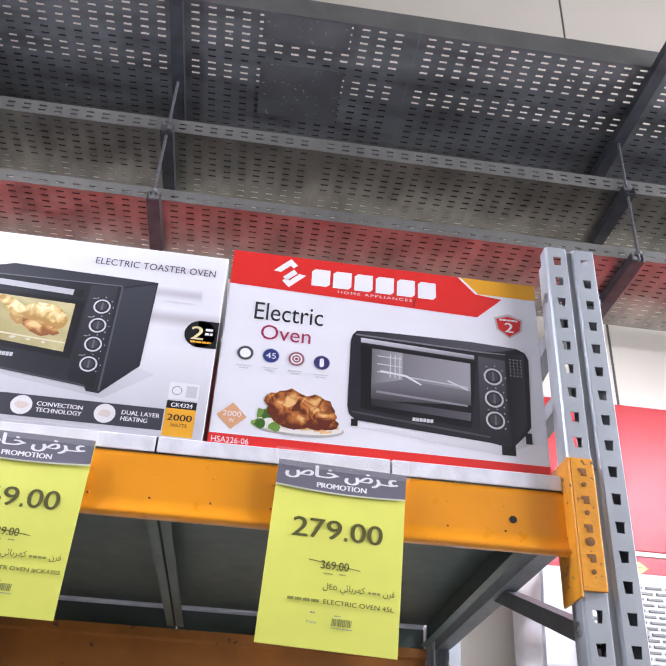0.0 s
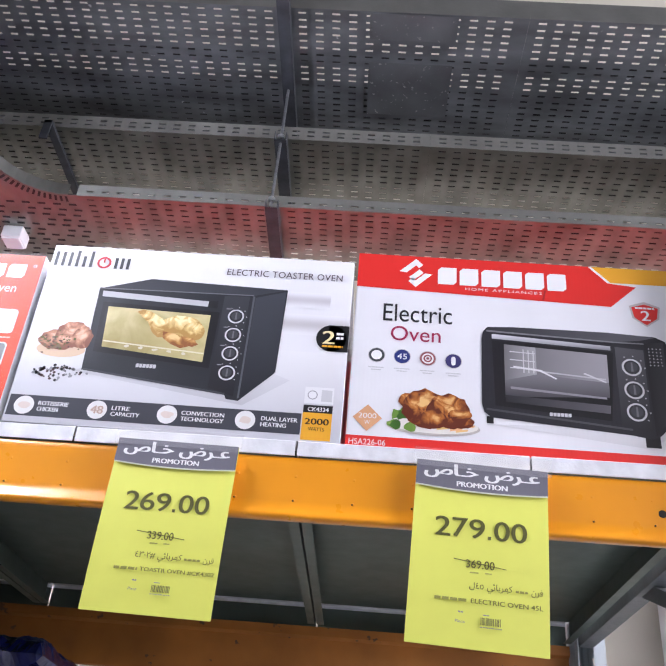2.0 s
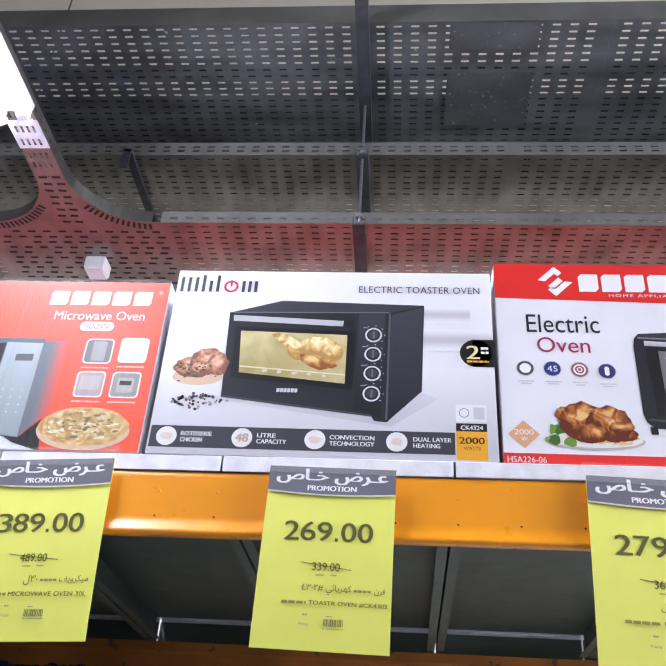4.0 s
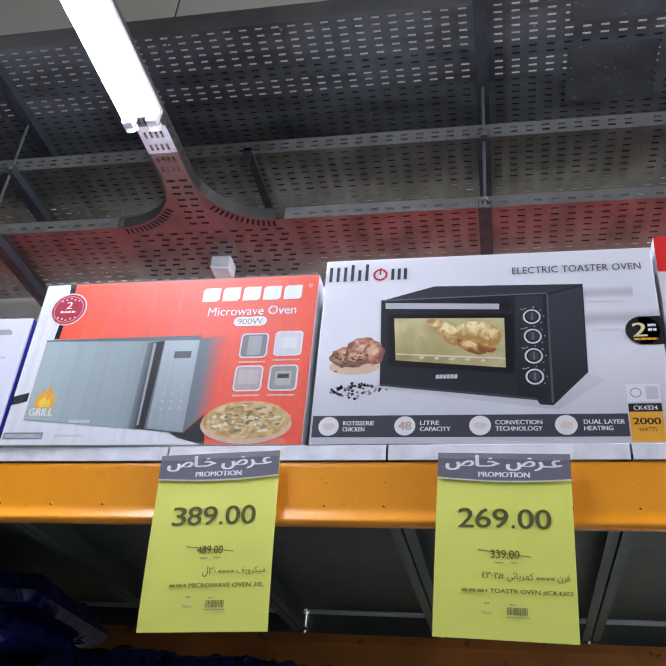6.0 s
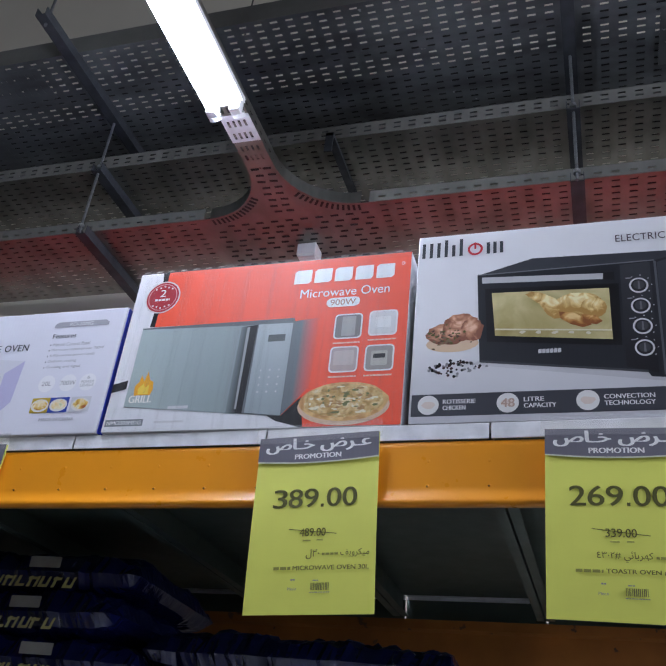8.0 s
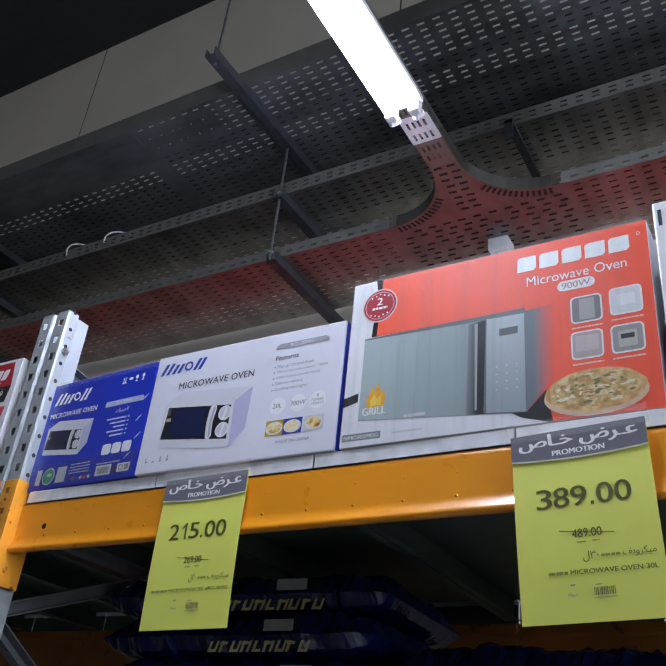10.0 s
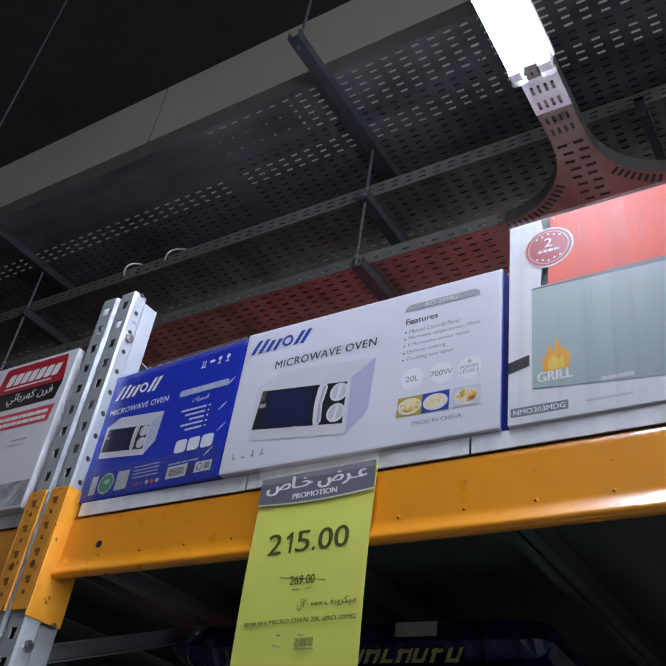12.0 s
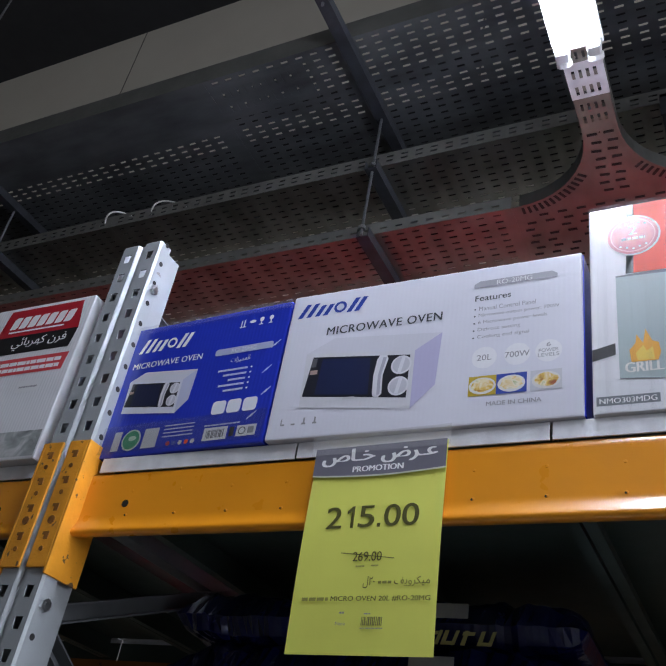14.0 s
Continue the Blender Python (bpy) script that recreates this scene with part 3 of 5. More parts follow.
    for z, ys in ((3.29, (0.802, 0.822, 0.845, 0.872, 0.898, 0.92, 0.95, 0.985)), (3.566, (0.78, 0.802, 0.828, 0.85, 0.88, 0.908, 0.94, 0.965)), (3.8245, (0.616, 0.642, *(0.758 + 0.0262 * k for k in range(15))))):
        for y in ys:
            r = 0.0135 if z > 3.8 else rnd.uniform(0.008, 0.012)
            c = part("power_cable", add_cable(X0 + 0.05, X1 - 0.05, y, z + r, r, rnd), CABLE)
            tagged(c, "black power cable lying in the cable tray", "cable", "tray cables")
    # loose ends of cable on the middle tray
    for k, (x, rr) in enumerate(((-3.007, 0.056), (-3.234, 0.051))):
        cu = bpy.data.curves.new("cable_loop", "CURVE")
        cu.dimensions, cu.bevel_depth, cu.bevel_resolution = "3D", 0.0035, 2
        sp = cu.splines.new("POLY")
        pts = [(math.cos(a) * rr * 1.4, 0.02 * math.sin(2 * a), 0.02 + math.sin(a) * rr) for a in [math.pi * i / 14 for i in range(-2, 17)]]
        sp.points.add(len(pts) - 1)
        for p, c in zip(sp.points, pts):
            p.co = (*c, 1)
        ob = new("cable_loop", cu)
        cu.materials.append(WIRE)
        ob.matrix_basis = pose(x, 0.775, 3.566 - 0.004 + 0.012, 0, 0, 8 + 10 * k)
        tagged(ob, "loose white cable end looping over the middle tray", "cable", "cable ends")


def add_cable(x0, x1, y, z, r, rnd):
    """A slightly wandering round cable along x."""
    bm = bmesh.new()
    n, seg, rings = 36, 8, []
    for k in range(n + 1):
        x = x0 + (x1 - x0) * k / n
        dy = rnd.uniform(-0.3, 0.3) * min(r, 0.014)
        rings.append([bm.verts.new((x, y + dy + r * math.cos(2 * math.pi * i / seg), z + r * math.sin(2 * math.pi * i / seg))) for i in range(seg)])
    for a, b in zip(rings, rings[1:]):
        for i in range(seg):
            bm.faces.new((a[i], b[i], b[(i + 1) % seg], a[(i + 1) % seg]))
    bm.faces.new(rings[0])
    bm.faces.new(rings[-1][::-1])
    return bm


def extrude_channel(ya, yb, z):
    """An upturned C channel along y."""
    bm = bmesh.new()
    add_box(bm, (-0.0205, ya, z), (0.0205, yb, z + 0.003))
    add_box(bm, (-0.0205, ya, z + 0.003), (-0.0178, yb, z + 0.036))
    add_box(bm, (0.0178, ya, z + 0.003), (0.0205, yb, z + 0.036))
    return bm


def build_lamp():
    lamp = empty("batten_lamp", pose(-1.385, 0.302, 3.288), "lit twin-tube fluorescent batten under the tray branch", "lamp", "batten lamps")
    part("body", boxed((-0.058, -1.24, -0.022), (0.058, -0.02, -0.0022), 0.004), WHITE_STEEL, lamp)
    for x in (-0.036, 0.036):
        part("tube", add_cyl(bmesh.new(), (x, -1.2, -0.04), (x, -0.035, -0.04), 0.0145, 16), TUBE, lamp, "glowing white tube", True)
        for y in (-0.035, -1.222):
            part("tube_holder", boxed((x - 0.016, y - 0.006, -0.058), (x + 0.016, y + 0.022, -0.015), 0.005), WHITE_PL, lamp)
        bm = bmesh.new()
        bmesh.ops.create_cone(bm, cap_ends=False, segments=18, radius1=0.017, radius2=0.017, depth=0.012, matrix=Matrix.Translation((x, -0.005, -0.045)) @ Matrix.Rotation(radians(70), 4, "X"))
        thicken(part("end_ring", bm, WHITE_PL, lamp), 0.003)
    for x in (2.0,):
        copy_thing(lamp, pose(x, 0.302, 3.288))
        t = empty("branch_tray", pose(x, 0.782, 3.291), "narrow galvanised branch tray carrying a lamp", "cable tray", "branch trays")
        bm = perforated((-0.05, 0, 0), (0, -1, 0), (1, 0, 0), 2.8, rows_between(0.02, 0.08, 4), 0.1, 0.04, (0.022, 0.007))
        for e in (-0.05, 0.05):
            join(bm, perforated((e, 0, 0), (0, -1, 0), (0, 0, 1), 2.8, (0.02,), 0.045, 0.04, (0.02, 0.007)))
        thicken(part("sheet", bm, GALV, t), 0.0015, 0)


# ---- the rack ----
# the rack stands a little askew to the wall
RACK = Matrix.Translation((0.1, 0, 0)) @ Matrix.Rotation(-0.012, 4, "Z") @ Matrix.Translation((-0.1, 0, 0))
SHELF = 2.12
PITCH = 0.05


def post_mesh(height, front):
    """A perforated rack upright seen from its front: two hole strips with a pressed groove between, and folded sides. front: -1 or 1, the way it faces."""
    bm = bmesh.new()
    w = 0.1

    def face(*pts):
        bm.faces.new([bm.verts.new((x, y * -front, z)) for x, y, z in pts])

    # rounded front corners
    face((0.0, 0.004, 0), (0.003, 0, 0), (0.003, 0, height), (0.0, 0.004, height))
    face((w, 0.004, 0), (w - 0.003, 0, 0), (w - 0.003, 0, height), (w, 0.004, height))
    for a, b in ((0.003, 0.04), (0.06, 0.097)):
        c, hw = (a + b) / 2, 0.0085
        z = 0.0
        while z < height - 1e-6:
            top = min(height, z + PITCH)
            h0, h1 = z + 0.016, z + 0.036
            face((a, 0, z), (c - hw, 0, z), (c - hw, 0, top), (a, 0, top))
            face((c + hw, 0, z), (b, 0, z), (b, 0, top), (c + hw, 0, top))
            if h1 < top:
                face((c - hw, 0, z), (c + hw, 0, z), (c + hw * 0.75, 0, h0), (c - hw * 0.75, 0, h0))
                face((c - hw, 0, h1), (c + hw, 0, h1), (c + hw, 0, top), (c - hw, 0, top))
                face((c - hw, 0, z), (c - hw * 0.75, 0, h0), (c - hw, 0, h1))
                face((c + hw, 0, z), (c + hw, 0, h1), (c + hw * 0.75, 0, h0))
            else:
                face((c - hw, 0, z), (c + hw, 0, z), (c + hw, 0, top), (c - hw, 0, top))
            z = top
    # groove
    for (xa, ya), (xb, yb) in (((0.04, 0), (0.045, 0.008)), ((0.045, 0.008), (0.055, 0.008)), ((0.055, 0.008), (0.06, 0))):
        face((xa, ya, 0), (xb, yb, 0), (xb, yb, height), (xa, ya, height))
    # sides with inward steps
    for path in (((0.0, 0.004), (0.0, 0.03), (0.014, 0.042), (0.014, 0.08)), ((w, 0.004), (w, 0.03), (w - 0.014, 0.042), (w - 0.014, 0.08), (w - 0.045, 0.08))):
        for (xa, ya), (xb, yb) in zip(path, path[1:]):
            face((xa, ya, 0), (xb, yb, 0), (xb, yb, height), (xa, ya, height))
    bmesh.ops.remove_doubles(bm, verts=bm.verts, dist=1e-5)
    bmesh.ops.recalc_face_normals(bm, faces=bm.faces)
    return bm


def upright_frame(x, label, height=2.61):
    """Two uprights joined by horizontal and diagonal braces. x: the left edge."""
    f = empty("rack_upright", RACK @ pose(x, 0, 0), label, "rack upright", "rack uprights")
    post = part("front_post", post_mesh(height, -1), POST, f)
    post.matrix_basis = pose(0, -0.027, 0)
    thicken(post, 0.0022, 0)
    # Added dark box behind the right-hand holes, standing for the shaded hollow.
    part("hole_backing", boxed((0.058, 0.002, 0.01), (0.084, 0.03, height - 0.012), 0.002), STRUT, f, "dark filler standing for the shade inside the upright")
    rear = part("rear_post", post_mesh(height, 1), POST, f)
    rear.matrix_basis = pose(0, 1.16, 0)
    thicken(rear, 0.0022, 0)
    for i, (z0, z1) in enumerate(((0.3, 0.3), (0.35, 1.1), (1.15, 1.15), (1.84, 1.2), (1.86, 2.28), (2.32, 2.32), (2.48, 2.34))):
        ya, yb = 0.045, 1.09
        d = Vector((0, yb - ya, z1 - z0))
        m = Matrix.Translation((0.05, (ya + yb) / 2, (z0 + z1) / 2)) @ Matrix.Rotation(math.atan2(z1 - z0, yb - ya), 4, "X")
        bm = bmesh.new()
        L = d.length
        add_box(bm, (-0.016, -L / 2, -0.016), (-0.013, L / 2, 0.016))
        add_box(bm, (-0.013, -L / 2, -0.016), (0.016, L / 2, -0.013))
        add_box(bm, (-0.013, -L / 2, 0.013), (0.016, L / 2, 0.016))
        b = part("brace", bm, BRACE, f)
        b.matrix_basis = m
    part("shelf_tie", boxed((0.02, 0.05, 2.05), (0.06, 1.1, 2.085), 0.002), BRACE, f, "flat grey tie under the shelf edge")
    for z in (2.495, 1.86, 1.2):
        bm = bmesh.new()
        add_cyl(bm, (-0.008, -0.008, z), (0.108, -0.008, z), 0.005, 10)
        add_cyl(bm, (-0.006, -0.008, z), (0.0, -0.008, z), 0.011, 6)
        add_cyl(bm, (0.1, -0.008, z), (0.107, -0.008, z), 0.011, 6)
        part("bolt", bm, STEEL, f)
    hole = bpy.data.meshes.new("side_hole")
    bm = add_cyl(bmesh.new(), (0.1002, -0.01, 0), (0.1015, -0.01, 0), 0.0055, 10)
    bm.to_mesh(hole)
    bm.free()
    hole.materials.append(HOLE)
    z = 0.06
    while z < height:
        ob = new("side_hole", hole)
        ob.parent = f
        ob.matrix_basis = pose(0, 0, z)
        z += PITCH
    return f


BEAM_FRONT = [(0.024, 2.083), (0.006, 2.083), (0.001, 2.0815), (-0.0012, 2.078), (-0.0015, 2.07), (-0.0015, 2.003), (-0.0021, 1.997), (-0.004, 1.9905), (-0.0068, 1.984), (-0.0092, 1.98), (-0.0105, 1.9765), (-0.0105, 1.9735), (-0.0085, 1.9705), (-0.003, 1.969),
              (0.006, 1.9695), (0.009, 1.972), (0.009, 2.052), (0.027, 2.058), (0.027, 2.0825)]
BEAM_RISE = 0.0085


def connector(parent, x0, x1, side, dz=0.0):
    """The folded end plate of a beam: a face on the post and a cheek beside it, with key slots and rivet holes."""
    bm = boxed((x0, -0.034, 1.905 + dz), (x1, -0.0292, 2.135 + dz), 0.002)
    cheek = (x0 - 0.005, x0) if side < 0 else (x1, x1 + 0.005)
    add_box(bm, (cheek[0], -0.034, 1.895 + dz), (cheek[1], 0.045, 2.135 + dz), 0.0015)
    plate = part("end_plate", bm, ORANGE_WORN, parent, "chipped orange hooked end plate")
    bm = bmesh.new()
    xc = (x0 + x1) / 2
    for k in range(4):
        z = 2.115 + dz - k * 0.05
        add_box(bm, (xc - 0.003, -0.0352, z - 0.013), (xc + 0.006, -0.034, z))
        add_box(bm, (xc - 0.008, -0.0352, z - 0.005), (xc - 0.003, -0.034, z))
        add_cyl(bm, (xc, -0.0354, z - 0.029), (xc, -0.034, z - 0.029), 0.0042 if k != 2 else 0.0075, 12)
    part("key_slots", bm, SLOT, parent, "recessed dull slots")


def smooth_edges(ob):
    """Rounds the shading over shallow folds only."""
    me = ob.data
    bm = bmesh.new()
    bm.from_mesh(me)
    for f in bm.faces:
        f.smooth = True
    for e in bm.edges:
        e.smooth = len(e.link_faces) == 2 and e.calc_face_angle(3.0) < 0.72
    bm.to_mesh(me)
    bm.free()
    return ob


def beam_between(x0, x1, y=0.0, mirror=False, left=True, right=True, label="", z=0.0):
    z += -0.033 if mirror else BEAM_RISE
    b = empty("rack_beam", RACK.copy(), label, "rack beam", "rack beams")
    prof = [((1.125 - yy) if mirror else yy, zz + z - (0.03 if mirror and zz < 2.0 else 0.0)) for yy, zz in BEAM_FRONT]
    smooth_edges(part("beam", extrude_profile(prof, x0, x1), REAR_SHADE if mirror else ORANGE, b))
    if mirror:
        return b
    bm = bmesh.new()
    x = x0 + 0.1
    while x < x1 - 0.06:
        for zz, yy in ((2.046, -0.0016), (2.0035, -0.002)):
            add_cyl(bm, (x, yy + 0.001, zz + z), (x, yy - 0.0006, zz + z), 0.0032, 10, 0.0018)
        x += 0.0985
    part("dimple_row", bm, ORANGE, b, "small pressed dimples")
    bm = bmesh.new()
    x = x0 + 0.1
    while x < x1 - 0.06:
        for zz, yy in ((2.0028, -0.0027),):
            add_cyl(bm, (x - 0.001, yy + 0.0005, zz + z), (x - 0.001, yy - 0.0006, zz + z), 0.0016, 6)
        x += 0.0985
    for x in (x0 + 0.092, x1 - 0.092):
        add_cyl(bm, (x, -0.0005, 2.024 + z), (x, -0.0027, 2.024 + z), 0.0065, 14)
    part("rivet_holes", bm, HOLE, b, "dark rivet holes")
    if left:
        connector(b, x0 - 0.047, x0 - 0.005, 1, z)
    if right:
        connector(b, x1 + 0.005, x1 + 0.047, -1, z)
    return b


def deck(xs, z=0.0, y1=1.13):
    """Zinc shelf panels: each a lipped tray lying across the beams."""
    for a, b in zip(xs, xs[1:]):
        d = empty("shelf_panel", RACK @ pose(a, 0, z), "galvanised steel shelf panel with folded lip on orange beams", "shelf panel", "shelf panels")
        w = b - a - 0.004
        prof = [(-0.004, 2.092), (-0.004, 2.118), (-0.0015, 2.12), (y1, 2.12), (y1, 2.085), (y1 - 0.002, 2.085), (y1 - 0.002, 2.117), (-0.001, 2.117), (-0.001, 2.092)]
        part("top_sheet", extrude_profile(prof, 0.0, w), ZINC, d)
        # Rear lip, underside and folds use the shade-toned zinc.
        part("rear_lip", boxed((0.0005, y1 - 0.0046, 2.0505), (w - 0.0005, y1 - 0.0022, 2.1076)), ZINC_SHADE, d)
        part("underside", boxed((0.001, 0.03, 2.108), (w - 0.001, y1 - 0.06, 2.1155)), ZINC_SHADE, d)
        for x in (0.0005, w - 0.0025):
            part("fold", boxed((x, 0.03, 2.05), (x + 0.002, y1 - 0.06, 2.11)), ZINC_SHADE, d)
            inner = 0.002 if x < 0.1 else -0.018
            part("fold", boxed((x + inner, 0.03, 2.05), (x + inner + 0.018, y1 - 0.06, 2.052)), ZINC_SHADE, d)


def build_rack():
    upright_frame(0.5, "grey perforated steel rack upright at the rack's end")
    upright_frame(-2.278, "grey perforated steel rack upright between two bays, beside the blue carton")
    upright_frame(-5.056, "grey perforated steel rack upright of the next bay")
    beam_between(-2.173, 0.495, label="orange painted steel rack beam with chipped lower edge")
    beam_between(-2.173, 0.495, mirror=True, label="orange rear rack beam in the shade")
    beam_between(-4.951, -2.283, label="orange painted rack beam of the next bay")
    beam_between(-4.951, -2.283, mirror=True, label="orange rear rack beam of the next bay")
    deck((-2.159, -1.767, -1.376, -0.983, -0.593, -0.204, 0.195, 0.497))
    deck((-4.94, -4.55, -4.16, -3.77, -3.38, -2.99, -2.6, -2.296))
    # the level below, which carries the bags
    beam_between(-2.173, 0.495, z=-0.76, label="orange rack beam of the level below")
    beam_between(-2.173, 0.495, mirror=True, z=-0.76, label="orange rear beam of the level below")
    deck((-2.159, -1.767, -1.376, -0.983, -0.593, -0.204, 0.195, 0.497), z=-0.76)


# ---- cartons ----
def carton(name, x, y, w, h, depth, mat, label, rz=0.0, group="oven cartons on the shelf"):
    c = empty(name, pose(x, y, SHELF + 0.0005, 0, 0, rz), label, "carton", group)
    bm = boxed((0, 0, 0), (w, depth, h), 0.0025)
    part("board", bm, mat, c)
    part("flap_seam", boxed((0.004, depth / 2 - 0.001, h - 0.0005), (w - 0.004, depth / 2 + 0.001, h + 0.0006)), CARTON_BROWN, c)
    part("packing_tape", boxed((-0.0006, depth / 2 - 0.024, h - 0.06), (w + 0.0006, depth / 2 + 0.024, h + 0.0012)), FILM, c, "clear packing tape")
    return c, Print(c, -0.0003)


def picture_knob(pr, name, x, z, r, dark, light, layer):
    pr.disc(name, x, z, r, light, layer)
    pr.disc(name, x, z, r * 0.8, dark, layer + 1)
    pr.disc(name, x, z + r * 0.05, r * 0.58, ink((0.055, 0.056, 0.064)), layer + 2)
    pr.poly(name, [(x - r * 0.1, z - r * 0.5), (x + r * 0.14, z - r * 0.5), (x + r * 0.1, z + r * 0.56), (x - r * 0.06, z + r * 0.56)], ink((0.16, 0.16, 0.175)), layer + 3)
    for k in range(5):
        a = radians(-40 + 40 * k)
        pr.disc(name, x + r * 1.32 * math.cos(a), z + r * 1.32 * math.sin(a), r * 0.07, light, layer + 1, n=6)


def soft_band(axis, a, edge, b, middle, rough=0.34):
    """A printed blur along the carton's own x or z: edge colour at a and b, the other between."""
    m = fade(axis, a, edge, b, edge, rough)
    ramp = next(n for n in m.node_tree.nodes if n.bl_idname == "ShaderNodeValToRGB").color_ramp
    ramp.interpolation = "EASE"
    ramp.elements.new(0.5).color = (*middle, 1)
    return m


BROWNED = ((0.8, 0.5, 0.2), (0.5, 0.17, 0.035), (0.13, 0.025, 0.01))
GOLDEN = ((0.92, 0.84, 0.52), (0.78, 0.58, 0.24), (0.46, 0.26, 0.07))
ROSY = ((0.84, 0.56, 0.4), (0.58, 0.28, 0.17), (0.26, 0.1, 0.06))


def roast_bird(pr, name, x, z, w, h, layer, seed=1):
    """A printed roast chicken on a plate with greens and chips."""
    rnd = random.Random(seed)
    pr.disc(name, x, z - h * 0.33, w * 0.53, ink((0.5, 0.47, 0.44)), layer, h * 0.19)
    pr.disc(name, x, z - h * 0.3, w * 0.51, ink((0.8, 0.77, 0.72)), layer + 0.5, h * 0.17)
    for k in range(9):
        gx, gz = x - w * rnd.uniform(0.2, 0.48), z - h * rnd.uniform(0.02, 0.4)
        pr.disc(name, gx, gz, w * 0.07, (GREENS, ink((0.16, 0.3, 0.05)), ink((0.05, 0.14, 0.02)))[k % 3], layer + 1 + k * 0.05, h * 0.1, 9, 0.7, seed + k)
    for k in range(6):
        gx, gz = x + w * rnd.uniform(-0.05, 0.46), z - h * rnd.uniform(0.3, 0.42)
        pr.poly(name, [(gx - 11, gz - 2), (gx + 10, gz + 2), (gx + 11, gz + 6), (gx - 10, gz + 3)], ink((0.82, 0.62 - 0.04 * k, 0.22)), layer + 1.6 + k * 0.05)
    for dx, dz, rx, rz, k in ((0.31, -0.19, 0.15, 0.14, 2), (-0.3, 0.2, 0.1, 0.16, 3), (-0.1, 0.04, 0.26, 0.42, 4), (0.17, 0.02, 0.25, 0.37, 5), (0.0, -0.17, 0.16, 0.2, 6), (0.3, -0.05, 0.14, 0.12, 7)):
        cx, cz, a, b = x + dx * w, z + dz * h, rx * w, rz * h
        pr.disc(name, cx, cz, a, rounded_food(cx, cz, a, b, *BROWNED), layer + 2 + 0.2 * k, b, 24, 0.14, seed + k)


def carton_red_header():
    """White carton with a red header and a picture of a dark electric oven."""
    w, h = 0.608, 0.417
    c, pr = carton("electric_oven_carton", -0.124, 0.010, w, h, 0.4, CARTON_WHITE, "white and red electric oven carton beside the grey upright")
    H, Wd = h * 1000, w * 1000
    pr.poly("red_header", [(0, H), (449, H), (484, 380), (538, 374), (486, 325), (0, 338)], RED, 1)
    pr.poly("orange_corner", [(455, H), (Wd, H), (Wd, 381), (490, 381)], AMBER, 1)
    pr.poly("orange_corner", [(449, H), (455, H), (490, 381), (484, 380)], W, 2)
    # maker's sign: two chevrons in a square on its corner
    for s in (1, -1):
        q = [(113 + s * a, 377 + s * b) for a, b in ((-32, 2), (0, 34), (14, 20), (6, 12), (0, 18), (-18, 0))]
        pr.poly("maker_sign", q, W, 3)
    pr.poly("maker_sign", [(100, 366), (108, 358), (128, 378), (120, 386)], W, 3)
    mark_blocks(pr, "maker_wordmark", 156, 354, 410, 394, 6, W)
    pr.text("header_caption", "HOME APPLIANCES", 209, 343, 356, 349, W, 3, spacing=1.25)
    pr.text("title#0", "Electric", 54, 262, 184, 301, ink((0.02, 0.022, 0.026)), 2)
    pr.text("title#1", "Oven", 70, 220, 163, 252, ink((0.36, 0.03, 0.09)), 2)
    for k, (x, z) in enumerate(((46, 186), (93, 186), (140, 185), (187, 183))):
        col = (ink((0.07, 0.08, 0.09)), ink((0.025, 0.04, 0.2)), ink((0.3, 0.1, 0.11)), ink((0.045, 0.04, 0.15)))[k]
        pr.disc(f"feature_icon#{k}", x, z, 16, PALE, 2)
        pr.disc(f"feature_icon#{k}", x, z, 14.5, col, 3)
        if k == 0:
            pr.disc(f"feature_icon#{k}", x, z, 10, W, 4)
        elif k == 1:
            pr.text(f"feature_icon#{k}", "45", x - 9, z - 6, x + 9, z + 6, W, 4)
        elif k == 2:
            pr.disc(f"feature_icon#{k}", x, z, 11, W, 4)
            pr.ring(f"feature_icon#{k}", x, z, 8, 3, col, 5)
            pr.disc(f"feature_icon#{k}", x, z, 3, col, 5)
        else:
            pr.rect(f"feature_icon#{k}", x - 4, z - 9, x + 4, z + 9, W, 4, 3.5)
        pr.bars(f"icon_caption#{k}", x - 14, z - 27, x + 14, 2.2, PALE, 2, k)
        pr.bars(f"icon_caption#{k}", x - 9, z - 32, x + 9, 2.2, PALE, 2, k + 9)
    pr.poly("warranty_shield", [(520, 330), (549, 341), (578, 330), (574, 303), (549, 284), (524, 303)], ink((0.55, 0.5, 0.5)), 2)
    pr.poly("warranty_shield", [(524, 327), (549, 335), (574, 327), (570, 304), (549, 288), (528, 304)], RED, 3)
    pr.text("warranty_shield", "2", 541, 298, 557, 320, W, 4, 0.6)
    pr.bars("warranty_shield", 531, 324, 567, 4, W, 4, 3)
    pr.poly("power_diamond", [(10, 57), (36, 83), (62, 57), (36, 31)], ink((0.72, 0.38, 0.2)), 2)
    pr.text("power_diamond", "2000", 20, 56, 52, 66, W, 3)
    pr.text("power_diamond", "W", 31, 44, 41, 52, W, 3)
    roast_bird(pr, "roast_picture", 152, 78, 156, 92, 2, 4)
    pr.rect("red_footer", 0, 0, Wd, 22, RED, 1)
    pr.text("model_code", "HSA226-06", 6, 5, 70, 16, W, 2)
    # oven picture
    P = "oven_picture"
    pr.poly("oven_shadow", [(243, 60), (300, 56), (520, 34), (575, 62), (578, 70), (545, 74), (400, 66)], ink((0.7, 0.7, 0.725)), 1)
    pr.poly(P + "/foot#246", [(246, 62), (258, 62), (258, 76), (246, 76)], K, 2)
